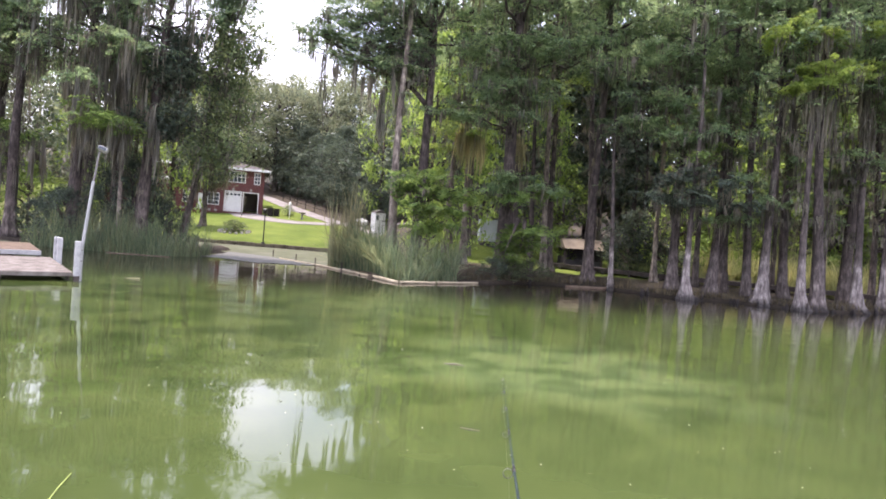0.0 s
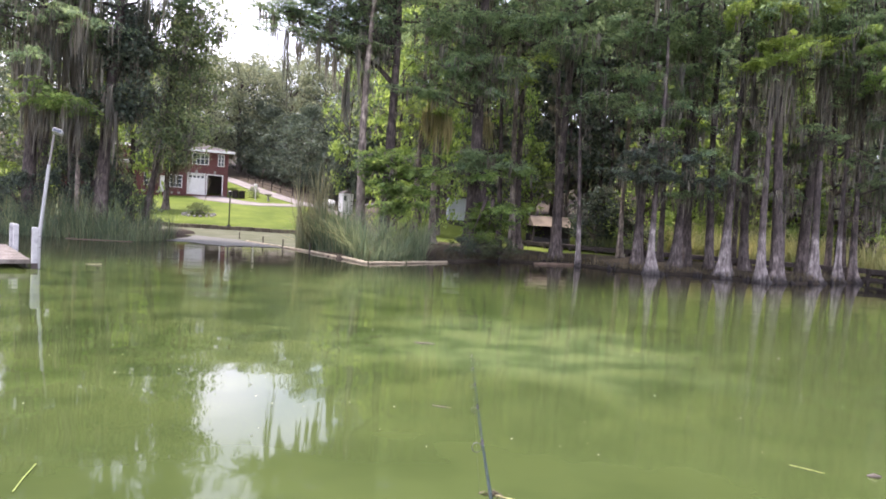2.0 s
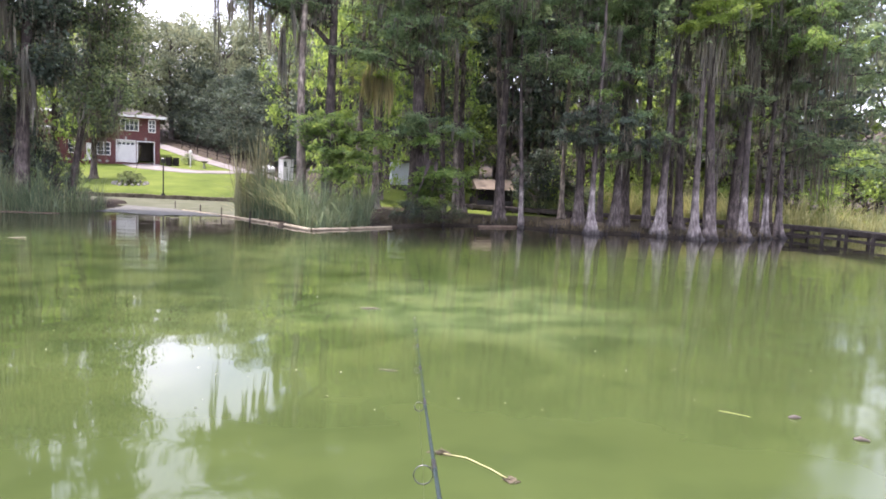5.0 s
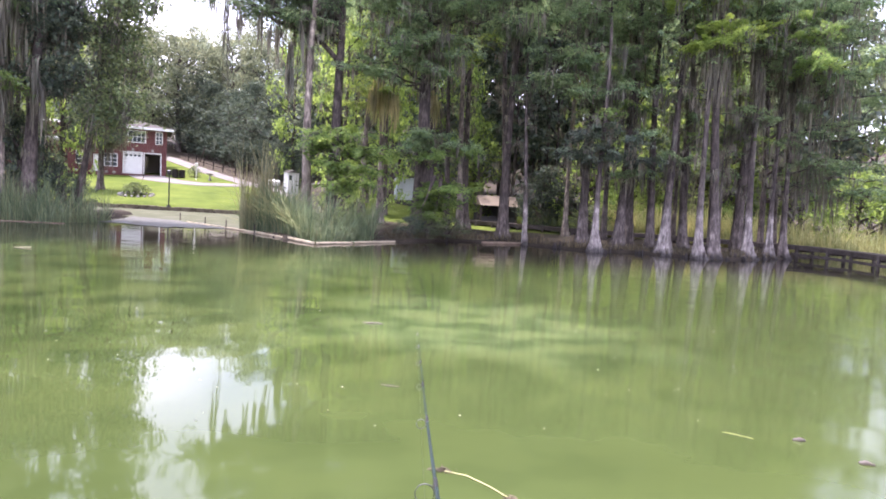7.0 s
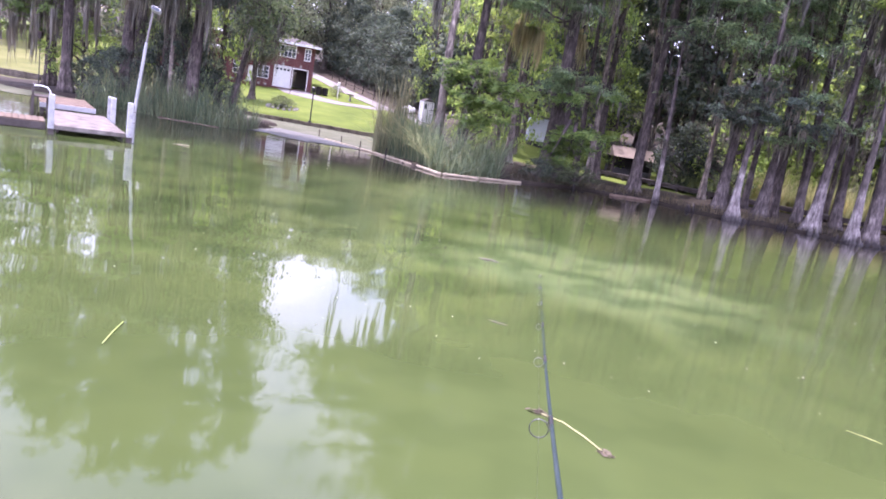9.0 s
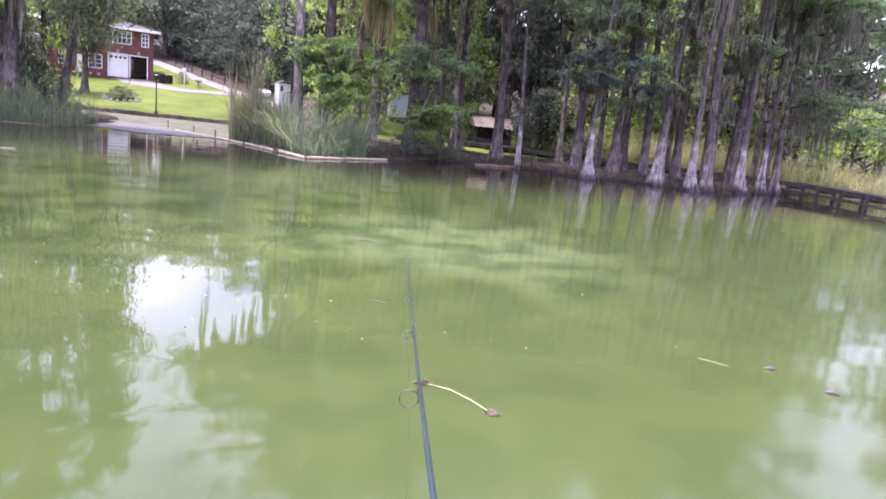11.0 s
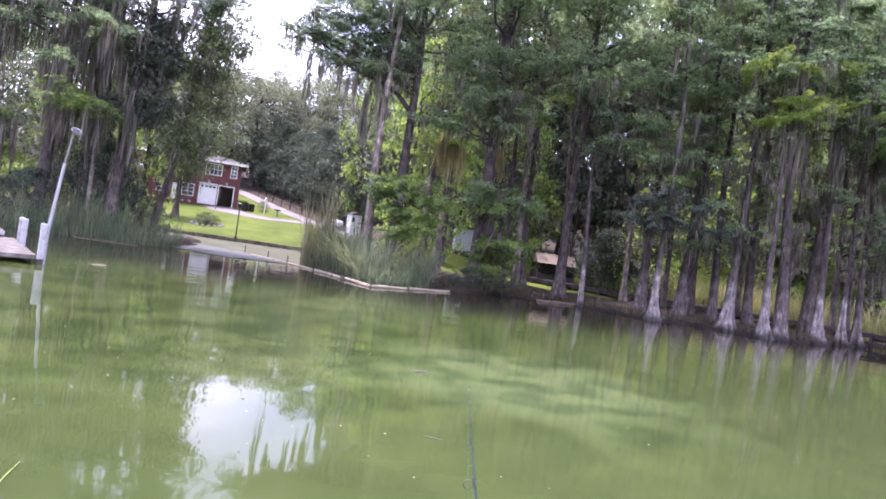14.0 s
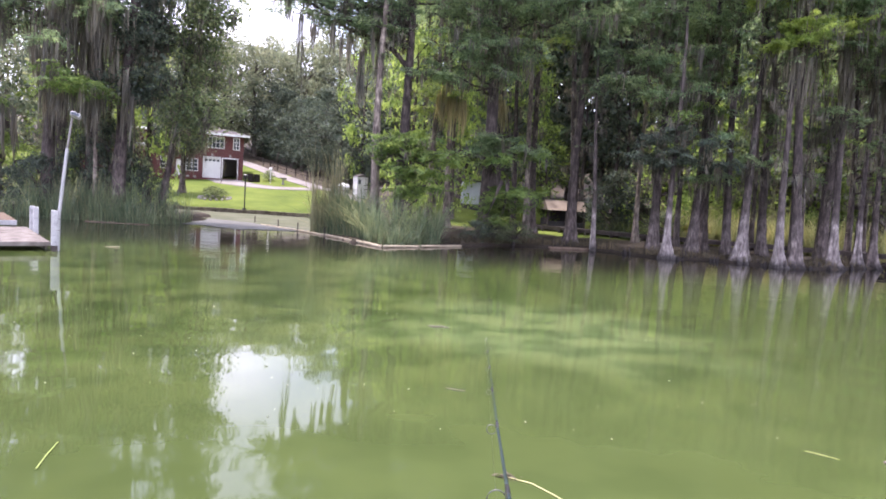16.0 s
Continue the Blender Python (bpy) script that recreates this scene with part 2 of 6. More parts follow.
MARSH = leafy("marsh_blades", (0.24, 0.27, 0.13), (0.38, 0.40, 0.22), (0.52, 0.52, 0.34), 0.45)
# evergreen leaves, used too where the wood's shade is put into the colour
DARKLEAF = leafy("evergreen_and_shaded_leaves", (0.058, 0.082, 0.072), (0.104, 0.138, 0.118), (0.175, 0.215, 0.172), 0.42)
# darkest leaves: shade under oaks and crowns is put into their colour
SHADELEAF = leafy("shaded_green_leaves", (0.036, 0.054, 0.048), (0.070, 0.096, 0.080), (0.125, 0.156, 0.124), 0.3)
SEDGE = leafy("brown_sedge", (0.060, 0.050, 0.036), (0.105, 0.088, 0.062), (0.17, 0.145, 0.10), 0.3)
SUNMOSS = leafy("sunlit_golden_moss", (0.24, 0.22, 0.13), (0.36, 0.33, 0.20), (0.48, 0.45, 0.28), 0.5)
REED_DRY = leafy("dry_reed", (0.14, 0.145, 0.095), (0.22, 0.22, 0.145), (0.31, 0.305, 0.21), 0.3)
LAWN = plain("mown_lawn", ((0.066, 0.098, 0.016), (0.108, 0.145, 0.024), (0.155, 0.185, 0.038)), 0.30, 0.9, 0.9, fine=5.0)
DRYLAWN = plain("sunburnt_lawn", ((0.082, 0.094, 0.026), (0.122, 0.130, 0.040), (0.165, 0.162, 0.062)), 0.30, 0.9, 0.9, fine=5.0)


def soil_surface(n, l, p):
    v = place(n, l)
    broad, _ = mottle(n, l, v, 1.2, 0.3, 0.7, ((0.034, 0.027, 0.020), (0.068, 0.055, 0.040), (0.11, 0.09, 0.06)))
    grain, h = mottle(n, l, v, 12.0, 0.3, 0.7, ((0.7, 0.7, 0.7), (1, 1, 1)))
    # wet mud low on the bank
    mud_bank_shade, wob = mottle(n, l, v, 5.0, 0.3, 0.7, ((0.020, 0.016, 0.012), (0.052, 0.042, 0.032)))
    g, gz = n.new("ShaderNodeNewGeometry"), n.new("ShaderNodeSeparateXYZ")
    l.new(g.outputs["Position"], gz.inputs["Vector"])
    level = node(n, "ShaderNodeMath")
    level.operation, level.inputs[1].default_value = "MULTIPLY_ADD", -0.25
    l.new(wob, level.inputs[0])
    l.new(gz.outputs["Z"], level.inputs[2])
    dry = node(n, "ShaderNodeMapRange", **{"From Min": 0.04, "From Max": 0.22})
    l.new(level.outputs["Value"], dry.inputs["Value"])
    l.new(blend(n, l, mud_bank_shade, blend(n, l, broad, grain, 1.0), dry.outputs["Result"], "MIX"), p.inputs["Base Color"])
    p.inputs["Roughness"].default_value, p.inputs["Specular IOR Level"].default_value = 0.9, 0.15
    relief(n, l, p, h, 0.8, 0.02)


SOIL = mat("leaf_litter", soil_surface)
DEADLEAF = plain("dead_leaves", ((0.06, 0.05, 0.035), (0.12, 0.10, 0.07), (0.17, 0.14, 0.09)), 1.2, 0.95, 0.8, fine=12.0)
DUCKWEED = plain("duckweed", ((0.075, 0.082, 0.048), (0.105, 0.112, 0.066), (0.15, 0.148, 0.11)), 0.7, 0.85, 0.4, fine=14.0)
CONCRETE = plain("pale_concrete", ((0.19, 0.172, 0.158), (0.27, 0.25, 0.232)), 0.6, 0.9)
BRICK = mat("red_brick", brick_surface)
WHITE = plain("white_paint", ((0.72, 0.72, 0.70), (0.82, 0.82, 0.80)), 2.0, 0.5, 0.1)
OLDWHITE = plain("weathered_white_paint", ((0.27, 0.27, 0.27), (0.41, 0.41, 0.41), (0.50, 0.50, 0.49)), 5.0, 0.7, 0.2)
SHINGLE = plain("grey_shingle", ((0.070, 0.062, 0.058), (0.110, 0.098, 0.092)), 2.0, 0.9, 0.5, fine=9.0)
DARK = plain("dark_interior", ((0.06, 0.06, 0.06), (0.11, 0.10, 0.095)), 2.0, 0.9)
BLUEWALL = plain("pale_blue_siding", ((0.46, 0.50, 0.56), (0.54, 0.58, 0.63)), 1.5, 0.6)
PLANK_PALE = plain("weathered_pale_boards", ((0.10, 0.088, 0.074), (0.17, 0.15, 0.132), (0.245, 0.222, 0.20)), 3.0, 0.85, 0.4, (1, 1, 1))
PLANK_BROWN = plain("stained_brown_boards", ((0.10, 0.075, 0.055), (0.18, 0.135, 0.10)), 3.0, 0.85, 0.4)
PLANK_GREY = plain("weathered_grey_boards", ((0.055, 0.045, 0.040), (0.12, 0.104, 0.096)), 3.0, 0.9, 0.4)
OLDPOST = plain("blackened_timber", ((0.02, 0.018, 0.016), (0.05, 0.042, 0.038)), 3.0, 0.95, 0.4)
BANKWOOD = plain("muddy_timber", ((0.07, 0.06, 0.045), (0.14, 0.12, 0.09), (0.22, 0.19, 0.145)), 2.5, 0.95, 0.5)
LOGWOOD = plain("pale_barkless_log", ((0.20, 0.165, 0.11), (0.33, 0.28, 0.19), (0.42, 0.36, 0.26)), 3.0, 0.8, 0.4, (0.3, 1, 1))
TANROOF = plain("tan_roofing", ((0.17, 0.14, 0.105), (0.25, 0.205, 0.16)), 1.2, 0.9, 0.4)
METAL = plain("galvanised_pipe", ((0.40, 0.40, 0.41), (0.52, 0.52, 0.53)), 4.0, 0.45, 0.1, metal=0.4)
BLACK = plain("black_paint", ((0.012, 0.012, 0.012), (0.025, 0.025, 0.025)), 4.0, 0.45, 0.1)
STONE = plain("grey_stone", ((0.25, 0.24, 0.22), (0.38, 0.36, 0.33)), 3.0, 0.9, 0.5)
CONDUIT = plain("dull_conduit", ((0.20, 0.18, 0.17), (0.27, 0.25, 0.24)), 4.0, 0.6, 0.1)


def glass_surface(n, l, p):
    p.inputs["Base Color"].default_value = (0.05, 0.06, 0.07, 1)
    p.inputs["Roughness"].default_value = 0.05


GLASS = mat("window_glass", glass_surface)


# ---- builders ----
def mesh_of(name, verts, faces, materials=(), smooth=False, index=None):
    """A mesh from an array of corners and an array of faces of three or four corners."""
    me = bpy.data.meshes.new(name)
    verts, faces = np.asarray(verts, np.float32), np.asarray(faces, np.int32)
    k = faces.shape[1]
    me.vertices.add(len(verts))
    me.vertices.foreach_set("co", verts.ravel())
    me.loops.add(faces.size)
    me.loops.foreach_set("vertex_index", faces.ravel())
    me.polygons.add(len(faces))
    me.polygons.foreach_set("loop_start", np.arange(0, faces.size, k, dtype=np.int32))
    if index is not None:
        me.polygons.foreach_set("material_index", np.asarray(index, np.int32))
    me.update(calc_edges=True)
    me.polygons.foreach_set("use_smooth", np.full(len(faces), smooth))
    for m in materials:
        me.materials.append(m)
    return me


def child(name, me, parent, label="", m=None):
    ob = new(name, me)
    ob.parent = parent
    if m is not None:
        ob.matrix_basis = m
    return tagged(ob, label)


def part(name, bm, material, parent=None, label="", m=None, smooth=False):
    me = bpy.data.meshes.new(name)
    bm.to_mesh(me)
    bm.free()
    me.materials.append(material)
    me.polygons.foreach_set("use_smooth", np.full(len(me.polygons), smooth))
    ob = new(name, me)
    if parent:
        ob.parent = parent
    if m is not None:
        ob.matrix_basis = m
    return tagged(ob, label)


def thing(name, m, label, category, group="", kind=""):
    ob = new(name)
    ob.empty_display_size = 0.1
    ob.matrix_basis = m
    return tagged(ob, label, category, group, kind)


def box(x0, x1, y0, y1, z0, z1, bevel=0.0, bm=None):
    """A box between two corners, its edges bevelled; added to bm where one is given."""
    b = bmesh.new()
    bmesh.ops.create_cube(b, size=1, matrix=Matrix.Translation(((x0 + x1) / 2, (y0 + y1) / 2, (z0 + z1) / 2)) @ Matrix.Diagonal((x1 - x0, y1 - y0, z1 - z0, 1)))
    if bevel:
        bmesh.ops.bevel(b, geom=b.edges[:], offset=bevel, segments=1, affect="EDGES")
    if bm is None:
        return b
    me = bpy.data.meshes.new("tmp")
    b.to_mesh(me)
    b.free()
    bm.from_mesh(me)
    bpy.data.meshes.remove(me)
    return bm


def tube(points, radii, sides=8):
    """Rings along a line of points: corners and quads, the end closed to a tip."""
    points, radii = np.asarray(points, float), np.asarray(radii, float)
    way = np.gradient(points, axis=0)
    way /= np.linalg.norm(way, axis=1)[:, None] + 1e-9
    ref = np.where(np.abs(way[:, 2:3]) > 0.9, [[1.0, 0, 0]], [[0, 0, 1.0]])
    u = np.cross(ref, way)
    u /= np.linalg.norm(u, axis=1)[:, None] + 1e-9
    v = np.cross(way, u)
    a = np.linspace(0, 2 * np.pi, sides, endpoint=False)
    ring = points[:, None] + radii[:, None, None] * (np.cos(a)[None, :, None] * u[:, None] + np.sin(a)[None, :, None] * v[:, None])
    n = len(points)
    i, j = np.meshgrid(np.arange(n - 1), np.arange(sides), indexing="ij")
    k = (j + 1) % sides
    quads = np.stack([i * sides + j, i * sides + k, (i + 1) * sides + k, (i + 1) * sides + j], -1).reshape(-1, 4)
    return ring.reshape(-1, 3), quads


def joined(pieces):
    vs, fs, at = [], [], 0
    for v, f in pieces:
        vs.append(v)
        fs.append(f + at)
        at += len(v)
    return np.concatenate(vs), np.concatenate(fs)


def pipe(name, points, radii, material, parent, label="", sides=8):
    v, f = tube(points, radii, sides)
    return child(name, mesh_of(name, v, f, [material], True), parent, label)


def sprigs(centres, length, width, rng, droop=0.25, flat=0.5):
    """A narrow leaf-shaped quad at each centre, turned at random, more level than upright."""
    n = len(centres)
    az = rng.uniform(0, 2 * np.pi, n)
    el = rng.normal(-droop, flat, n)
    d = np.stack([np.cos(az) * np.cos(el), np.sin(az) * np.cos(el), np.sin(el)], -1)
    r = rng.normal(size=(n, 3)) * [0.5, 0.5, 1.0]
    s = np.cross(d, r)
    s /= np.linalg.norm(s, axis=1)[:, None] + 1e-9
    ln = length * rng.uniform(0.6, 1.4, (n, 1))
    wd = width * rng.uniform(0.6, 1.4, (n, 1))
    c = np.asarray(centres)
    v = np.stack([c - d * ln / 2, c + s * wd / 2, c + d * ln / 2, c - s * wd / 2], 1).reshape(-1, 3)
    return v, np.arange(4 * n).reshape(-1, 4)


def fans(heads, count, reach, leaf, rng, axis=None):
    """Feathery sprays: leaflets set in two ranks along a drooping axis, each spray in a plane of its own."""
    heads = np.asarray(heads, float)
    m = len(heads)
    az = rng.uniform(0, 2 * np.pi, m)
    ax = np.stack([np.cos(az), np.sin(az), rng.normal(-0.15, 0.25, m)], -1)
    if axis is not None:
        ax = ax * 0.7 + np.asarray(axis)
    ax /= np.linalg.norm(ax, axis=1)[:, None]
    up = np.stack([rng.normal(0, 0.24, m), rng.normal(0, 0.24, m), np.ones(m)], -1)
    sd = np.cross(up, ax)
    sd /= np.linalg.norm(sd, axis=1)[:, None]
    up = np.cross(ax, sd)
    size = reach * rng.uniform(0.6, 1.35, (m, 1))
    h, ax, sd, up, size = (np.repeat(q, count, 0) for q in (heads, ax, sd, up, size))
    n = len(h)
    u = rng.uniform(-0.45, 1.0, (n, 1))
    half = 0.55 * np.sqrt(np.clip(1 - np.abs(u * 1.2 - 0.25), 0.08, 1))
    w = rng.uniform(-1, 1, (n, 1)) * half
    sag = np.array([0, 0, -1.0]) * 0.28 * (u ** 2 + w ** 2)
    c = h + size * (ax * u + sd * w + sag + up * rng.normal(0, 0.045, (n, 1)))
    d = ax * 0.55 + sd * np.sign(w) * 0.8 + np.array([0, 0, -0.3]) + rng.normal(size=(n, 3)) * 0.28
    d /= np.linalg.norm(d, axis=1)[:, None]
    s = np.cross(d, up + rng.normal(size=(n, 3)) * 0.35)
    s /= np.linalg.norm(s, axis=1)[:, None] + 1e-9
    ln = leaf * rng.uniform(0.6, 1.4, (n, 1))
    wd = leaf * 0.32 * rng.uniform(0.6, 1.4, (n, 1))
    v = np.stack([c - d * ln / 2, c + s * wd / 2, c + d * ln / 2, c - s * wd / 2], 1).reshape(-1, 3)
    return v, np.arange(4 * n).reshape(-1, 4)


def pads(centres, spread, count, rng):
    """Points scattered in flat clouds round the centres."""
    c = np.repeat(np.asarray(centres), count, 0)
    return c + np.clip(rng.normal(size=c.shape), -2.2, 2.2) * np.asarray(spread)


def strands(tops, lengths, rng, width=0.05, each=5, wander=0.10):
    """Hanks of hanging moss: each one a few ribbons that thin out downwards."""
    tops = np.repeat(np.asarray(tops), each, 0)
    ln = np.repeat(np.asarray(lengths), each) * rng.uniform(0.4, 1.0, len(tops))
    tops = tops + rng.normal(size=tops.shape) * [wander, wander, 0.05]
    n = len(tops)
    az = rng.uniform(0, np.pi, n)
    side = np.stack([np.cos(az), np.sin(az), 0 * az], -1)
    drift = rng.normal(size=(n, 3)) * [0.05, 0.05, 0]
    levels = []
    for f, w in ((0, 0.5), (0.3, 1.0), (0.65, 0.75), (1.0, 0.1)):
        c = tops + drift * f * ln[:, None] - np.array([0, 0, 1.0]) * (f * ln)[:, None] + rng.normal(size=(n, 3)) * [0.02, 0.02, 0]
        h = side * (width * w * rng.uniform(0.6, 1.3, n))[:, None]
        levels += [c - h, c + h]
    v = np.stack(levels, 1).reshape(-1, 3)
    b = np.arange(n)[:, None] * 8
    f = np.concatenate([b + np.array([[i, i + 1, i + 3, i + 2]]) for i in (0, 2, 4)], 0)
    return v, f


def blades(bases, heights, rng, width=0.02, lean=0.25):
    """Reed blades: each a ribbon that bends over towards its tip."""
    bases = np.asarray(bases)
    n = len(bases)
    az = rng.uniform(0, 2 * np.pi, n)
    out = np.stack([np.cos(az), np.sin(az), 0 * az], -1)
    side = np.stack([-np.sin(az + 0.7), np.cos(az + 0.7), 0 * az], -1)
    bend = np.abs(rng.normal(0, lean, n)) * heights
    levels = []
    for f, w in ((0, 1.0), (0.4, 0.9), (0.75, 0.6), (1.0, 0.08)):
        c = bases + out * (bend * f ** 2.2)[:, None] + np.array([0, 0, 1.0]) * (heights * (f - 0.25 * f * f * np.minimum(bend / heights, 1)))[:, None]
        h = side * (width * w * 0.5)
        levels += [c - h, c + h]
    v = np.stack(levels, 1).reshape(-1, 3)
    b = np.arange(n)[:, None] * 8
    f = np.concatenate([b + np.array([[i, i + 1, i + 3, i + 2]]) for i in (0, 2, 4)], 0)
    return v, f


# ---- ground and water ----
def shore(x):
    """How far off the bank stands."""
    xs = (-300, -60, -24, -13.5, -12.0, -6.0, -4.6, -3.0, 2.0, 4.0, 7.8, 9.3, 10.2, 11.3, 12.6, 14.6, 15.6, 16.8, 19.0, 21.0, 22.6, 24.0, 30, 60, 300)
    ys = (70, 46, 31.5, 29.6, 47.0, 47.0, 30.0, 26.2, 28.4, 30.2, 31.6, 29.9, 28.9, 28.1, 29.0, 28.2, 27.1, 27.5, 28.4, 29.7, 30.3, 32.0, 33.5, 40, 60)
    return np.interp(x, xs, ys)


def ground_z(x, y):
    x, y = np.asarray(x, float), np.asarray(y, float)
    s = y - shore(x)
    wet = -1.3 + 1.25 * np.clip(1 + s / 5.0, 0, 1) ** 1.5
    s2 = s - 3.8 * np.clip((x - 4.5) / 3, 0, 1)
    dry = 0.10 + 0.03 * np.clip(s, 0, 7) + 0.11 * np.clip(s2 - 7, 0, 14) + 0.085 * np.clip(s2 - 21, 0, 120)
    spit = np.clip((-10.5 - x) / 1.5, 0, 1) * (y < 47.2)
    dry = dry * (1 - spit) + spit * (0.10 + 0.02 * np.clip(s, 0, 8))
    lawn = 0.27 + 0.124 * np.clip(y - 47, 0, 200)
    inside = np.clip((-4.5 - x) / 4, 0, 1) * np.clip((y - 44) / 4, 0, 1)
    z = np.where(s < 0, wet, dry * (1 - inside) + lawn * inside)
    z = z + 0.35 * np.clip(y - 86, 0, 34) * np.clip((x + 6) / 6, 0, 1)
    lagoon = (y > 38.5) & (y < 46.9) & (x < -4.9) & (x > -45)
    z = np.where(lagoon, -0.6, z)
    wave = 0.05 * np.sin(1.3 * x + 0.4 * y) * np.sin(0.9 * y - 0.5 * x)
    return z + wave * (s > 0.5) * (1 - inside) * ~lagoon


def axis(stops):
    return np.concatenate([np.arange(a, b, d) for a, b, d in stops])


gx = axis(((-1500, -200, 260), (-200, -40, 10), (-40, 40, 0.5), (40, 200, 10), (200, 1501, 260)))
gy = axis(((-1500, -100, 200), (-100, 22, 12), (22, 70, 0.5), (70, 130, 3), (130, 300, 17), (300, 2000, 300)))
X, Y = np.meshgrid(gx, gy, indexing="xy")
verts = np.stack([X, Y, ground_z(X, Y)], -1).reshape(-1, 3)
i, j = np.meshgrid(np.arange(len(gy) - 1), np.arange(len(gx) - 1), indexing="ij")
w = len(gx)
quads = np.stack([i * w + j, i * w + j + 1, (i + 1) * w + j + 1, (i + 1) * w + j], -1).reshape(-1, 4)
mid = verts[quads].mean(1)
beyond = mid[:, 1] > np.interp(mid[:, 0], (-31, -24, -20.5, -17.2, -13.7, -10.4, -7.0, -2.5), (96, 85.6, 79.6, 73.9, 68.5, 63.8, 61.2, 58.7))
is_lawn = ~(beyond & (mid[:, 0] > -31) & (mid[:, 0] < -1)) & (((mid[:, 0] < -4.5) & (mid[:, 1] > 46.8) & (mid[:, 1] < 92)) | ((mid[:, 0] > -1) & (mid[:, 0] < 16) & (mid[:, 1] > 37.5) & (mid[:, 1] < 60)) | ((mid[:, 0] < -22) & (mid[:, 1] > 38) & (mid[:, 1] < 66)))
ground = new("ground", mesh_of("ground", verts, quads, [SOIL, LAWN, DRYLAWN], True, is_lawn.astype(int) * np.where((mid[:, 0] < -0.5 * mid[:, 1]) & (mid[:, 1] < 66), 2, 1)))
tagged(ground, "sloping bank of mown grass and leaf litter", "ground", kind="structure")

wx = axis(((-1500, -100, 200), (-100, 101, 10), (101, 1501, 200)))
X, Y = np.meshgrid(wx, np.array([-1500, -300, -60, -20, 0, 10, 20, 30, 40, 48, 75.0]), indexing="xy")
verts = np.stack([X, Y, 0 * X], -1).reshape(-1, 3)
w = len(wx)
i, j = np.meshgrid(np.arange(10), np.arange(w - 1), indexing="ij")
quads = np.stack([i * w + j, i * w + j + 1, (i + 1) * w + j + 1, (i + 1) * w + j], -1).reshape(-1, 4)
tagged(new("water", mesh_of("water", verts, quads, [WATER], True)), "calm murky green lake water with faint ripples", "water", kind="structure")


# ---- trees ----
def trunk_mesh(name, height, radius, flare, rng, material, flutes=8, sway=0.32, sides=30):
    """A tapering trunk whose foot spreads into flutes, cut off below the ground."""
    z = np.concatenate([[-0.7, 0.0, 0.12, 0.25, 0.4, 0.6, 0.85, 1.15, 1.6, 2.2], np.linspace(3, height, 15)])
    a = np.linspace(0, 2 * np.pi, sides, endpoint=False)
    zz = np.clip(z, 0, None)
    r = radius * (1 - 0.8 * zz / height) + 0.62 * flare * np.exp(-zz / 0.42) + 0.34 * flare * np.exp(-zz / 1.3)
    ph, ph2 = rng.uniform(0, 6.28, 2)
    lobe = np.zeros(sides)
    for k in range(flutes):
        at, wide, high = (k + rng.uniform(0.2, 0.8)) / flutes * 2 * np.pi, rng.uniform(0.14, 0.30), rng.uniform(0.5, 1.5)
        d = np.abs((a - at + np.pi) % (2 * np.pi) - np.pi)
        lobe = np.maximum(lobe, high * np.exp(-(d / wide) ** 2))
    lobe = lobe - 0.45
    grip = 0.42 * np.exp(-zz / 0.4) + 0.26 * np.exp(-zz / 2.2) + 0.05
    rr = r[:, None] * (1 + grip[:, None] * lobe[None]) * rng.uniform(0.95, 1.05, (len(z), sides))
    cx = sway * np.sin(z * rng.uniform(0.18, 0.3) + ph) * (zz / height)
    cy = sway * np.sin(z * rng.uniform(0.18, 0.3) + ph2) * (zz / height)
    v = np.stack([cx[:, None] + rr * np.cos(a), cy[:, None] + rr * np.sin(a), np.repeat(z[:, None], sides, 1)], -1).reshape(-1, 3)
    i, j = np.meshgrid(np.arange(len(z) - 1), np.arange(sides), indexing="ij")
    k = (j + 1) % sides
    f = np.stack([i * sides + j, i * sides + k, (i + 1) * sides + k, (i + 1) * sides + j], -1).reshape(-1, 4)
    return mesh_of(name, v, f, [material], True)


def limb(start, end, r0, rng, sag=0.15, n=7):
    start, end = np.asarray(start, float), np.asarray(end, float)
    f = np.linspace(0, 1, n)[:, None]
    p = start + (end - start) * f
    p[:, 2] += sag * np.sin(f[:, 0] * np.pi) * np.linalg.norm(end - start) * 0.4
    p[1:-1] += rng.normal(size=(n - 2, 3)) * 0.06 * np.linalg.norm(end - start) / 2
    return p, r0 * (1 - 0.85 * f[:, 0])


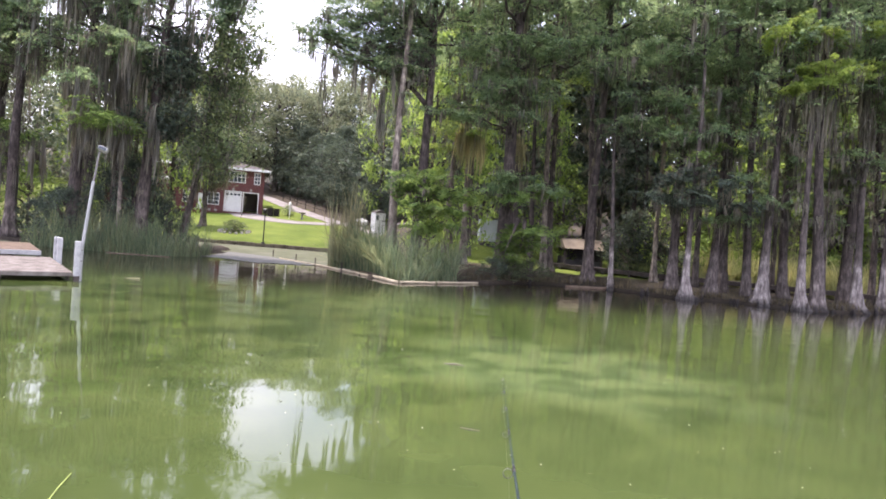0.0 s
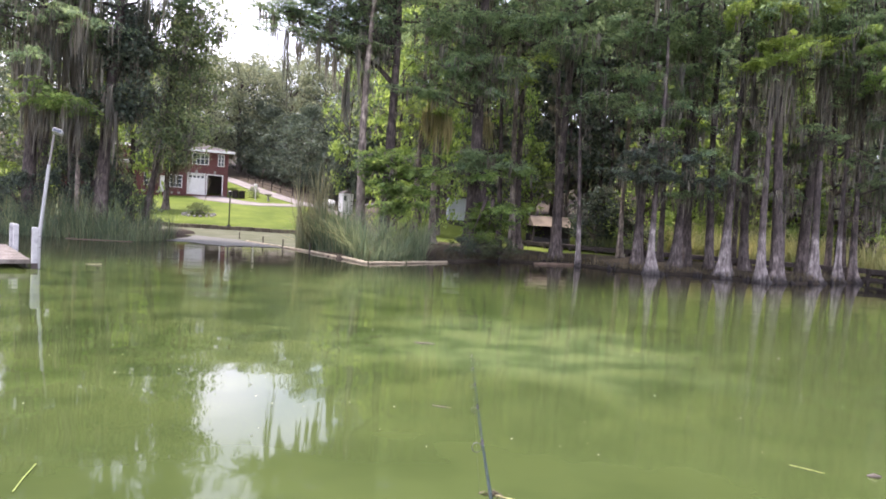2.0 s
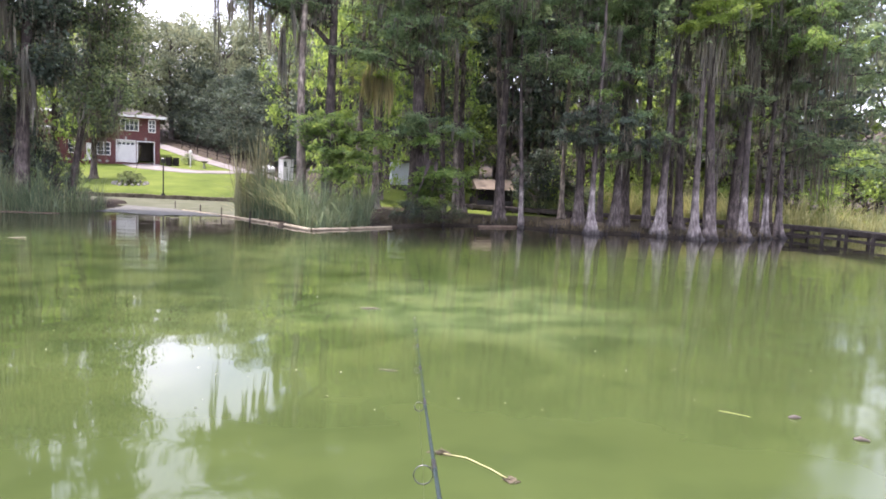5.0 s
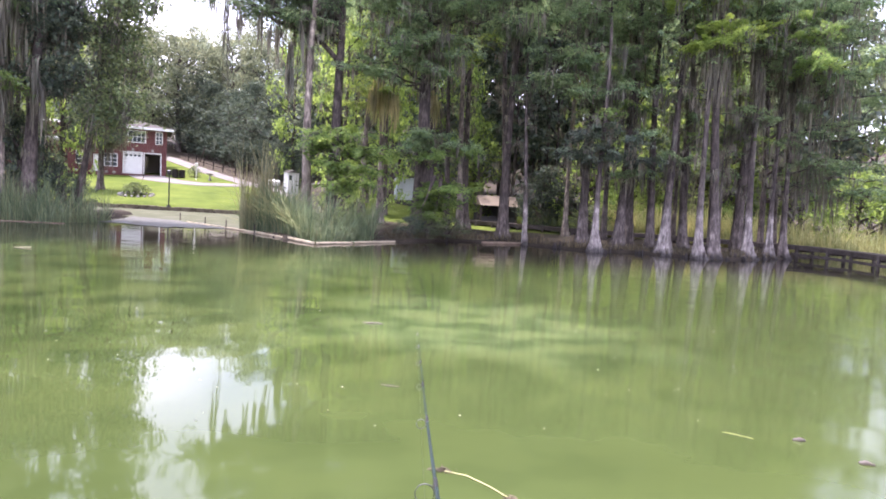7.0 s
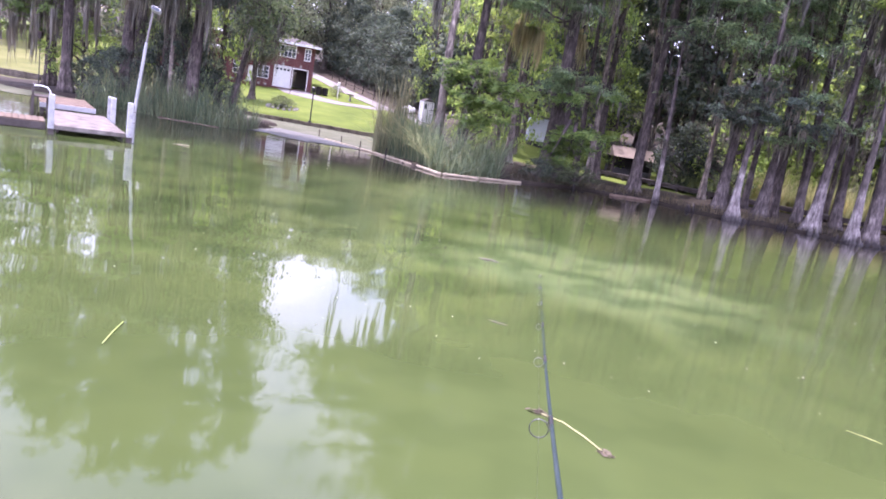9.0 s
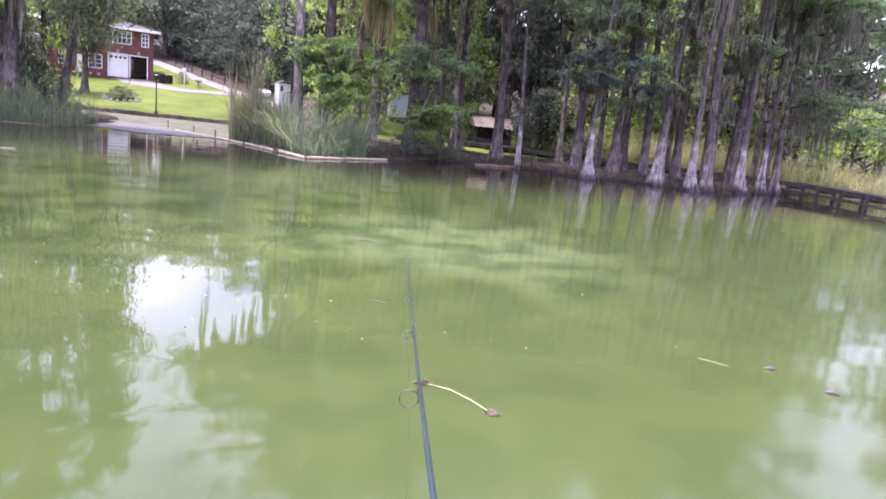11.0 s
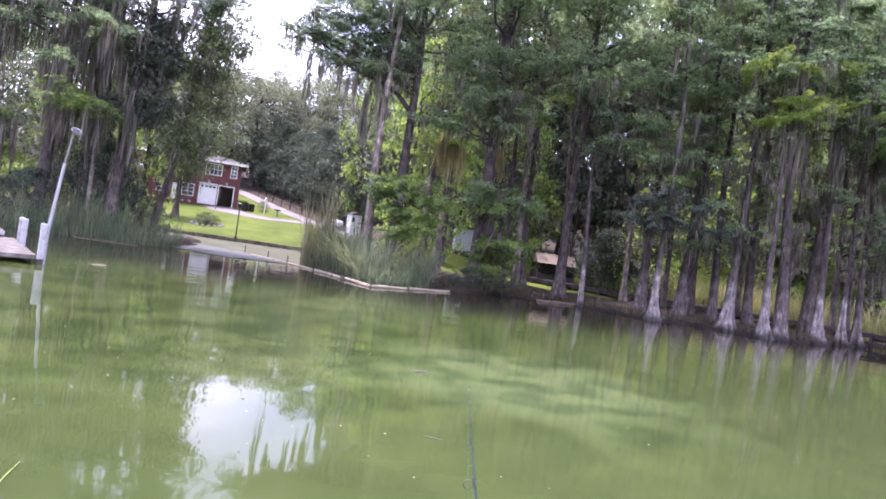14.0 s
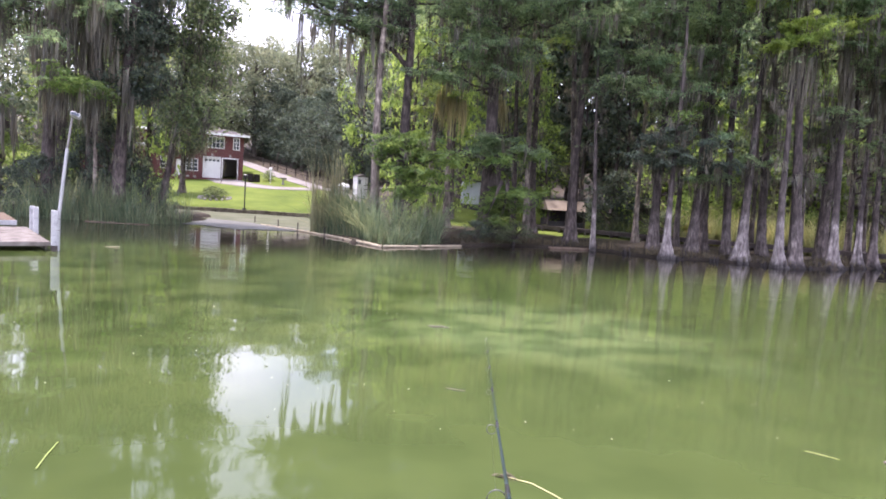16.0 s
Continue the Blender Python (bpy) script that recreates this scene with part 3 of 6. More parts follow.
def cypress_crown(seed, height, low, reach, limbs_n, leaf=0.23, per_pad=40, moss_n=70, moss_len=1.3, fill=1.0, dead=0):
    """Limbs, foliage and moss of a cypress round the z axis, as three meshes."""
    rng = np.random.default_rng(seed)
    wood, heads, moss_tops = [], [], []
    for k in range(limbs_n):
        h = low + (height - low) * (k + rng.uniform(0, 1)) / limbs_n
        top = (h - low) / (height - low)
        length = reach * (1.05 - 0.72 * top) * rng.uniform(0.55, 1.15)
        az = k * 2.4 + rng.uniform(-0.5, 0.5)
        out = np.array([math.cos(az), math.sin(az), 0])
        end = out * length + [0, 0, h + length * rng.uniform(-0.05, 0.35)]
        p, r = limb([0, 0, h], end, 0.03 + 0.016 * length, rng)
        wood.append(tube(p, r, 5))
        for q in np.linspace(0.3, 1.0, 5):
            c = p[0] + (p[-1] - p[0]) * q
            c = c + [0, 0, 0.1 * length * np.sin(q * np.pi)]
            for s in (-1, 1):
                side = np.array([-out[1], out[0], 0]) * s * rng.uniform(0.1, 0.5) * length * (1.15 - q)
                tip = c + side + out * rng.uniform(0, 0.35) + [0, 0, rng.normal(-0.05, 0.12)]
                heads.append(tip)
                wood.append(tube(*limb(c, tip, 0.018, rng, 0.05, 3), 3))
            if rng.uniform() < 0.8:
                moss_tops.append(c)
    shag = []
    for k in range(dead):
        h = 2.6 + (low - 1.6) * rng.uniform(0, 1) ** 0.7
        az, length = rng.uniform(0, 2 * np.pi), rng.uniform(0.3, 1.1)
        end = np.array([math.cos(az) * length, math.sin(az) * length, h + rng.uniform(-0.1, 0.35)])
        p, r = limb([0, 0, h], end, 0.022, rng, 0.1, 5)
        wood.append(tube(p, r, 5))
        shag += [p[2], p[3], p[4]]
        if rng.uniform() < 0.15:
            heads.append(end)
    heads = np.array(heads)
    axis = heads * [1, 1, 0]
    axis = axis / (np.linalg.norm(axis, axis=1)[:, None] + 0.3) * 0.8
    leaves = fans(heads, int(per_pad * fill), 0.85, leaf, rng, axis)
    moss_tops = np.array(moss_tops)
    pick = rng.integers(0, len(moss_tops), moss_n)
    ln = moss_len * rng.uniform(0.25, 1.0, moss_n) ** 1.3 * 1.6
    hang = strands(moss_tops[pick] + rng.normal(size=(moss_n, 3)) * [0.25, 0.25, 0.05], ln, rng, 0.030, 8, 0.10)
    if shag:
        shag = np.array(shag)
        hang = joined([hang, strands(shag, rng.uniform(0.2, 0.8, len(shag)), rng, 0.022, 5, 0.05)])
    return joined(wood), leaves, hang


def crown_meshes(name, crown, leaf_material, built):
    wood, leaves, hang = crown
    return (built, mesh_of(name + "_limbs", *wood, [BARK], True), mesh_of(name + "_foliage", *leaves, [leaf_material]), mesh_of(name + "_moss", *hang, [MOSS]))


TALL = [crown_meshes("cypress", cypress_crown(10 + k, 22, 11.6, 3.6, 26, per_pad=38, leaf=0.20, moss_n=46, dead=16), CYPRESS, 22) for k in range(3)]
BARE = [crown_meshes("cypress", cypress_crown(30 + k, 19, 11.0, 2.3, 15, leaf=0.20, moss_n=22, moss_len=1.3, dead=26, per_pad=34), CYPRESS, 19) for k in range(4)]
MOSSY = [crown_meshes("cypress", cypress_crown(50 + k, 20, 8.6, 3.4, 30, per_pad=32, leaf=0.20, moss_n=150, moss_len=2.2, dead=26), CYPRESS, 20) for k in range(3)]


def tree(kind, x, y, height, radius, flare, crown, seed, bark, label, top=(0, 0), base=0.0, size=1.0, group="cypresses on the bank", turn=None):
    """A tree with its foot at (x, y); top says how far it leans over ten metres."""
    rng = np.random.default_rng(seed)
    lean = pose(0, 0, 0, math.degrees(math.atan2(-top[1], 10)), math.degrees(math.atan2(top[0], 10)), 0)
    root = thing(kind, pose(x, y, base) @ lean, label, "tree", group)
    child("trunk", trunk_mesh("trunk", height, radius, flare, rng, bark), root)
    spin = pose(0, 0, 0, 0, 0, rng.uniform(0, 360) if turn is None else turn) @ Matrix.Diagonal((size, size, height / crown[0], 1))
    for name, me in zip(("branching", "foliage", "moss"), crown[1:]):
        tagged(child(name, me, root, "grey hanging moss" if name == "moss" else "", spin), kind="stuff")
    return root


def bough(root, end, rng, twigs=8, spread=0.8, per=75, leaf=0.15, material=None, moss=4, moss_len=0.8, rise=0.10, broad=False):
    """A limb of its own that leaves the trunk and ends at a place in the world, with flat sprays of leaves and hanging moss."""
    inv = root.matrix_basis.inverted()
    b = np.array(inv @ Vector(end))
    out = math.hypot(b[0], b[1])
    a = np.array((0.0, 0.0, b[2] - rise * out))
    p, r = limb(a, b, 0.018 + 0.012 * out, rng, 0.12, 9)
    wood, heads = [tube(p, r, 6)], []
    way = (b - a) / (out + 1e-6)
    for q in np.linspace(max(0.25, 1 - 1.7 / (out + 0.1)), 1.0, twigs):
        c = p[0] + (p[-1] - p[0]) * q
        c[2] += 0.12 * 0.4 * out * math.sin(q * math.pi)
        tip = c + rng.normal(size=3) * [spread * 0.62, spread * 0.62, 0.10] + way * 0.3 * (q > 0.9)
        heads += [tip, (c + tip) / 2]
        wood.append(tube(*limb(c, tip, 0.014, rng, 0.05, 3), 3))
    child("bough", mesh_of("bough", *joined(wood), [BARK], True), root)
    if broad:
        leaves = sprigs(pads(heads, (0.34, 0.34, 0.26), per, rng), leaf, leaf * 0.6, rng, 0.15, 0.7)
    else:
        leaves = fans(heads, per, spread * 0.85, leaf, rng)
    tagged(child("spray", mesh_of("spray", *leaves, [material or CYPRESS]), root), kind="stuff")
    if moss:
        tops = p[rng.integers(3, 9, moss)] + rng.normal(size=(moss, 3)) * [0.15, 0.15, 0.03]
        tagged(child("moss", mesh_of("moss", *strands(tops, moss_len * rng.uniform(0.3, 1.5, moss) ** 1.3, rng, 0.030, 9, 0.13), [MOSS]), root, "grey hanging moss"), kind="stuff")


def hang(root, tops, lengths, rng, width=0.03, each=10, material=None):
    """Long ropes of moss at places in the world."""
    v, f = strands(np.array(tops), np.array(lengths), rng, width, each, 0.06)
    inv = root.matrix_basis.inverted()
    tagged(child("moss", mesh_of("moss", np.array([inv @ Vector(c) for c in v]), f, [material or MOSS]), root, "sunlit golden curtain of hanging moss" if material else "long grey rope of hanging moss"), kind="stuff")


# cypresses standing in the shallows: x, y, radius, flare, lean over ten metres, bark
SHALLOWS = [
    (11.58, 31.7, 0.26, 0.20, -0.15, BARK), (11.0, 28.4, 0.145, 0.26, -0.17, BARK_PALE), (13.86, 34.5, 0.18, 0.10, -0.4, BARK), (13.2, 30.9, 0.25, 0.20, 0.3, BARK),
    (14.3, 32.2, 0.31, 0.16, -0.4, BARK_DARK), (15.1, 31.2, 0.24, 0.16, -0.35, BARK), (14.6, 28.7, 0.24, 0.36, 0.06, BARK_PALE), (17.4, 32.2, 0.26, 0.16, -0.38, BARK),
    (15.64, 27.4, 0.18, 0.20, -0.42, BARK_PALE), (16.63, 27.8, 0.29, 0.24, -0.6, BARK), (19.8, 31.0, 0.33, 0.14, -0.15, BARK_DARK), (18.96, 28.8, 0.21, 0.22, -0.43, BARK_PALE)]
SHALLOWS += [(22.2, 32.5, 0.19, 0.10, -0.55, BARK_DARK), (21.1, 30.2, 0.16, 0.20, -0.25, BARK_PALE), (23.6, 33.2, 0.10, 0.08, -0.5, BARK_DARK), (22.2, 30.6, 0.18, 0.26, -0.43, BARK),
             (18.6, 35.5, 0.15, 0.10, -0.4, BARK_DARK), (16.1, 36.2, 0.10, 0.08, -0.3, BARK_DARK), (20.6, 36.0, 0.12, 0.10, -0.5, BARK), (24.6, 36.0, 0.14, 0.10, -0.5, BARK_DARK), (18.0, 29.6, 0.05, 0.08, -0.4, BARK_DARK)]
stand = []
for n, (x, y, r, fl, lx, bark) in enumerate(SHALLOWS):
    words = {BARK: "grey-barked", BARK_PALE: "pale-footed", BARK_DARK: "dark-barked"}[bark]
    stand.append(tree("cypress_tree", x, y, 19 - (n % 4), 0.82 * r, fl, BARE[n % 4], 100 + n, bark, words + " cypress with fluted foot standing in the shallows", (lx, 0.0), size=0.6 if n > 15 or n in (3, 5) else 0.95, group="cypresses in the shallows"))

# cypresses on the bank behind the reeds
bank = {}
for key, x, y, h, r, fl, lx, crown, bark in (
        ("m1", -2.36, 29.5, 16, 0.22, 0.10, -0.12, None, BARK_TAN), ("m2", -1.36, 31.0, 20, 0.28, 0.12, 0.02, 0, BARK_DARK), ("m3", 2.98, 32.0, 22, 0.36, 0.18, 0.10, 1, BARK),
        ("m4", 7.55, 32.5, 21, 0.24, 0.20, -0.12, 2, BARK_DARK), ("m5", 8.25, 30.7, 13, 0.12, 0.03, -0.25, None, BARK_PALE), ("m6", 12.1, 36.0, 18, 0.13, 0.08, -0.25, "high", BARK_TAN),
        ("m7", 6.44, 38.0, 21, 0.2, 0.12, -0.5, 0, BARK_DARK), ("m8", 9.3, 40.0, 22, 0.22, 0.15, -0.5, "high", BARK_DARK), ("m9", 0.12, 36.0, 20, 0.16, 0.12, 0.0, "high", BARK_TAN), ("m10", 1.15, 36.3, 20, 0.17, 0.12, -0.2, "high", BARK_TAN),
        ("m11", 4.2, 37.0, 21, 0.17, 0.1, -0.3, "high", BARK), ("m12", 5.2, 37.4, 20, 0.16, 0.1, -0.3, "high", BARK_DARK), ("m13", 5.95, 37.0, 21, 0.18, 0.1, -0.3, "high", BARK_TAN), ("m14", 3.7, 34.0, 20, 0.2, 0.14, -0.7, "high", BARK_DARK)):
    words = {BARK_TAN: "tan-barked", BARK: "grey-barked", BARK_PALE: "slender pale-barked", BARK_DARK: "dark-barked"}[bark]
    bank[key] = tree("cypress_tree", x, y, h, r, fl, BARE[len(bank) % 4] if crown in (None, "high") else TALL[crown], 200 + len(bank), bark, words + " cypress hung with moss on the bank", (lx, 0), float(ground_z(x, y)) - 0.05, size=0.62 if crown is None else 1.0)

rng = np.random.default_rng(7)
# feathery boughs of the dark cypress that reach over the cove, and its ropes of moss
B = bank["m2"]
for end in ((-7.5, 30.2, 11.2), (-7.0, 30.7, 10.9), (-6.9, 29.5, 10.0), (-6.3, 30.8, 11.1), (-5.1, 30.1, 10.4), (-4.4, 29.8, 10.6), (-5.0, 30.9, 10.2), (-3.9, 29.6, 9.9), (-3.3, 30.4, 11.0), (-4.6, 30.5, 11.5), (-2.8, 29.6, 9.7), (-3.6, 30.9, 9.4), (-5.5, 29.9, 9.9), (-6.5, 30.1, 11.8), (-5.7, 30.8, 12.3), (-4.0, 29.5, 12.2), (-2.5, 30.6, 12.4), (-1.9, 30.2, 10.8)):
    bough(B, end, rng, 9, 0.75, 62, moss=6, moss_len=0.9, rise=0.16)
for end in ((-7.4, 30.2, 11.4), (-6.8, 30.2, 11.0), (-6.4, 30.2, 11.8), (-6.2, 30.2, 12.9), (-6.9, 30.2, 13.2), (-5.7, 30.2, 12.3), (-5.4, 30.2, 13.3), (-4.7, 30.2, 12.8), (-4.2, 30.2, 12.0), (-4.7, 30.2, 11.2), (-5.6, 30.6, 14.4), (-4.6, 30.2, 15.6), (-3.4, 30.4, 14.0), (-6.4, 30.6, 16.2), (-3.0, 30.0, 17.4), (-1.6, 29.4, 13.4), (-4.4, 30.8, 13.0), (-2.6, 29.8, 15.2), (-5.0, 30.0, 17.6), (-2.2, 30.8, 13.8), (-3.8, 29.6, 16.4)):
    bough(B, end, rng, 10, 0.95, 60, moss=2, moss_len=0.6, rise=0.2)
# its bare main limbs
inv = B.matrix_basis.inverted()
for line, r in ((((-1.3, 31, 8.2), (-2.0, 30.9, 8.9), (-2.7, 30.8, 9.3), (-4.2, 30.6, 9.7), (-5.2, 30.4, 10.3), (-6.4, 30.2, 10.9)), 0.13), (((-1.3, 31, 11.0), (-1.9, 30.9, 11.9), (-2.8, 30.7, 12.9), (-3.8, 30.6, 13.8)), 0.11), (((-1.3, 31, 11.6), (-1.7, 30.9, 13.0), (-1.9, 30.8, 14.8)), 0.10), (((-1.3, 31, 12.0), (-0.5, 30.9, 13.6), (0.2, 30.8, 14.8)), 0.10)):
    v, f = tube([inv @ Vector(c) for c in line], np.linspace(r, 0.35 * r, len(line)), 8)
    child("main_limb", mesh_of("main_limb", v, f, [BARK_DARK], True), B)
hang(B, [(-6.15, 29.5, 10.1)] * 2, (5.2, 4.0), rng, 0.022, 9)
hang(B, [(-3.4, 30.0, 8.6)] * 5, (3.4, 3.2, 3.0, 2.6, 2.2), rng, 0.05, 9)
hang(B, [(-5.6, 29.8, 9.6), (-4.8, 30, 9.9), (-4.3, 30, 9.3), (-4.0, 30, 9.2), (-2.9, 29.6, 9.4), (-2.7, 29.8, 8.6)], (1.3, 2.0, 1.9, 2.4, 2.6, 2.8), rng, 0.035, 12)
# low young boughs over the reeds, light put into their needles
for end in ((-2.2, 27.6, 4.0), (-1.5, 28.1, 4.1), (-0.9, 26.9, 3.9), (-0.3, 28.2, 3.9), (0.4, 27.5, 4.0), (-1.4, 27.2, 3.3), (-0.9, 28.3, 3.0), (-0.1, 27.0, 3.1), (-1.0, 27.8, 2.4), (-0.5, 27.9, 2.2), (0.7, 27.0, 3.1), (1.0, 28.3, 3.7), (-2.0, 27.2, 4.4), (-0.1, 27.4, 4.5), (-1.3, 28.2, 4.8), (0.4, 26.9, 2.4)):
    bough(B, end, rng, 8, 0.62, 64, leaf=0.15, material=CYPRESS_LIT, moss=1, moss_len=0.4)
# layered boughs of the cypress beside the trailer
C = bank["m3"]
for end in ((2.5, 29.4, 11.3), (3.7, 29.9, 11.6), (4.3, 28.7, 10.9), (2.9, 30.0, 9.7), (3.6, 29.3, 9.5), (4.1, 29.0, 8.6), (2.8, 30.1, 9.0), (6.9, 28.8, 10.3), (6.5, 29.6, 10.3), (5.2, 29.7, 11.4), (5.7, 28.8, 11.4), (6.8, 30.1, 12.2), (2.0, 29.1, 10.2), (0.8, 29.2, 9.8), (0.1, 30.0, 8.2), (0.8, 28.7, 8.8), (1.4, 29.9, 8.6), (-0.1, 29.4, 7.7), (1.7, 28.9, 9.3), (0.2, 30.1, 10.7), (1.2, 28.9, 10.8), (2.2, 29.5, 11.2), (-0.5, 29.8, 7.8), (3.2, 28.7, 7.9)):
    bough(C if end[0] < 5 else bank["m4"], end, rng, 9, 0.85, 76, moss=5, moss_len=0.8)
for end in ((1.2, 33.5, 10.8), (0.6, 34.0, 10.4), (-0.2, 32.8, 7.8), (-0.6, 34.1, 7.5), (-0.5, 33.4, 6.7), (1.1, 33.1, 7.5), (1.6, 34.2, 7.0), (5.7, 32.9, 9.5), (6.4, 33.7, 10.9)):
    bough(bank["m10"] if end[0] < 3 else bank["m13"], end, rng, 8, 0.8, 66, material=CYPRESS_SUNLIT, moss=3)
for end in ((2.4, 29.8, 5.1), (3.1, 30.3, 4.9), (3.3, 29.1, 4.1), (2.1, 30.4, 4.6), (3.6, 29.7, 5.0), (4.2, 29.4, 4.6), (5.1, 30.5, 4.6), (3.6, 29.2, 2.5), (4.5, 30.0, 2.7), (3.4, 30.1, 2.2), (4.9, 29.2, 2.5), (4.0, 30.5, 1.7), (3.3, 29.4, 1.3), (4.1, 29.6, 2.0), (3.1, 30.4, 1.7), (5.2, 29.1, 4.3), (1.6, 30.2, 4.1)):
    bough(C, end, rng, 8, 0.72, 70, material=CYPRESS if end[2] > 4.5 else CYPRESS_LIT, moss=2 if end[2] > 3 else 0, moss_len=0.7)
# moss under its boughs, with the sun's gold painted into it
for key, x, z, n in (("m10", 0.75, 8.0, 1.0), ("m10", 1.05, 7.6, 0.9), ("m9", 0.45, 7.2, 0.6), ("m10", 1.6, 7.2, 0.7), ("m14", 3.35, 7.6, 0.6), ("m14", 3.7, 7.4, 0.7)):
    hang(bank[key], [(x + dx, 33.4, z + dz) for dx, dz in ((0, 0), (0.14, -0.3), (-0.16, 0.2))], (3.0 * n, 2.4 * n, 2.7 * n), rng, 0.045, 11, SUNMOSS)
# broad plates over the landward shallows
for end in ((9.6, 29.0, 10.5), (11.1, 29.5, 10.2), (11.6, 28.3, 9.4), (13.0, 29.6, 9.5), (8.8, 28.9, 11.5), (7.6, 28.6, 10.6), (8.4, 29.7, 9.2), (7.7, 28.4, 7.8), (8.8, 29.2, 8.1), (11.4, 29.3, 8.3), (11.4, 28.4, 7.5), (12.6, 29.7, 8.7), (10.2, 28.6, 11.2), (11.9, 28.9, 10.8), (9.9, 29.6, 12.2), (11.0, 28.3, 11.6), (12.9, 29.4, 11.0), (9.5, 29.0, 9.1), (10.3, 28.5, 8.9), (11.1, 29.7, 7.3), (9.8, 28.5, 7.4), (11.6, 29.1, 12.7), (8.5, 29.4, 12.6)):
    bough(stand[0] if end[0] < 11.5 else stand[4], end, rng, 9, 0.9, 82, moss=5, moss_len=0.9)
# low boughs beneath the plates, their shade painted as deep green leaves
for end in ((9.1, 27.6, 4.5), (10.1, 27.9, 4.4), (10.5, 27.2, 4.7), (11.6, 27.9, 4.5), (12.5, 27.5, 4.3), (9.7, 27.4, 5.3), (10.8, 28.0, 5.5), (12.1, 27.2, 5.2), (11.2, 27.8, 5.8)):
    bough(stand[0] if end[0] < 11.7 else stand[4], end, rng, 9, 0.8, 58, material=SHADELEAF, moss=5, moss_len=0.9)
# boughs added high over the bank, mostly out of view, to shade those below
for k in range(15):
    end = (-0.6 + 0.95 * k, 27.2 + 2.4 * (k * 0.618 % 1.0), 14.2 + 3.0 * (k * 0.382 % 1.0))
    bough(C if end[0] < 5 else bank["m4"] if end[0] < 9 else stand[0], end, rng, 12, 1.3, 76, leaf=0.2, moss=3, moss_len=0.7, rise=0.25)
for k in range(12):
    end = (20.2 + 0.62 * k, 27.2 + 2.4 * (k * 0.618 % 1.0), 14.0 + 4.4 * (k * 0.382 % 1.0))
    bough(stand[15], end, rng, 12, 1.2, 56, leaf=0.2, moss=4, moss_len=0.9, rise=0.25)
for k in range(9):
    end = (12.6 + 0.9 * k, 27.9 + 1.8 * (k * 0.618 % 1.0), 13.6 + 3.2 * (k * 0.382 % 1.0))
    bough(stand[6] if end[0] < 15 else stand[9] if end[0] < 17.6 else stand[11], end, rng, 12, 1.2, 60, leaf=0.2, moss=3, moss_len=0.8, rise=0.25)
# pale boughs, sunlight put into their needles, and darker ones over the open shallows
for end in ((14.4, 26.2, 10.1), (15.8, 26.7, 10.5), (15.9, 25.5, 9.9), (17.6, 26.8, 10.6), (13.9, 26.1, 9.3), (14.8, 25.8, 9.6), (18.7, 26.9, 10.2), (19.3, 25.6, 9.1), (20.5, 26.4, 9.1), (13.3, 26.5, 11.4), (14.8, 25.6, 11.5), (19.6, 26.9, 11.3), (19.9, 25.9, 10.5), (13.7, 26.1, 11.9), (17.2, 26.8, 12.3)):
    bough(stand[6] if end[0] < 14.8 else stand[9] if end[0] < 17 else stand[11] if end[0] < 19 else stand[15], end, rng, 9, 0.72, 84, leaf=0.15, material=CYPRESS_SUNLIT if end[0] < 18.5 else CYPRESS_LIT, moss=3, moss_len=0.9)
for end in ((18.5, 27.5, 11.8), (20.0, 28.0, 11.1), (20.1, 26.8, 12.0), (21.9, 28.1, 11.3), (19.9, 27.4, 10.0), (22.1, 27.1, 10.1), (23.1, 28.2, 12.5), (21.6, 26.9, 8.8), (19.4, 27.7, 13.1), (17.1, 27.8, 11.9), (14.9, 26.9, 12.1)):
    bough(stand[9] if end[0] < 18 else stand[11] if end[0] < 20 else stand[15], end, rng, 9, 0.9, 80, moss=4, moss_len=1.2)
for k, end in enumerate(((16.4, 30.5, 8.2), (18.1, 31.0, 8.1), (18.0, 29.8, 4.2), (17.1, 31.1, 4.9), (18.5, 30.4, 6.5), (20.1, 30.1, 8.6), (24.2, 31.2, 4.6), (24.1, 29.9, 4.1), (24.3, 30.7, 5.1), (25.4, 30.8, 3.5), (22.5, 29.9, 5.5))):
    bough(stand[7] if end[0] < 17.5 else stand[10] if end[0] < 21 else stand[12], end, rng, 7, 0.6, 60, material=CYPRESS_SUNLIT if k in (0, 1) else CYPRESS, moss=5, moss_len=1.2)
for end in ((22.3, 29.6, 7.8), (23.7, 30.0, 6.6), (23.6, 29.0, 8.6), (25.6, 30.1, 7.3), (25.9, 29.5, 8.3), (24.6, 29.3, 4.8), (26.6, 30.2, 5.3), (26.4, 29.1, 3.8), (24.2, 29.8, 4.0), (23.1, 29.8, 5.1), (27.0, 29.1, 6.7), (28.7, 30.2, 4.5), (23.3, 29.3, 10.3), (25.0, 29.5, 10.2), (26.7, 30.1, 11.3), (21.3, 29.0, 9.3)):
    bough(stand[15] if end[0] < 25 else stand[19], end, rng, 9, 0.8, 56, moss=5, moss_len=1.5)
for end in ((21.7, 28.6, 10.8), (22.9, 28.6, 11.3), (24.1, 28.6, 11.2), (25.2, 28.6, 11.9), (23.8, 28.6, 9.3), (24.9, 28.6, 9.5), (25.9, 28.6, 10.1), (26.6, 28.6, 8.5), (22.4, 28.6, 12.3), (24.8, 28.6, 12.9)):
    bough(stand[15], end, rng, 10, 1.0, 66, moss=4, moss_len=1.2)
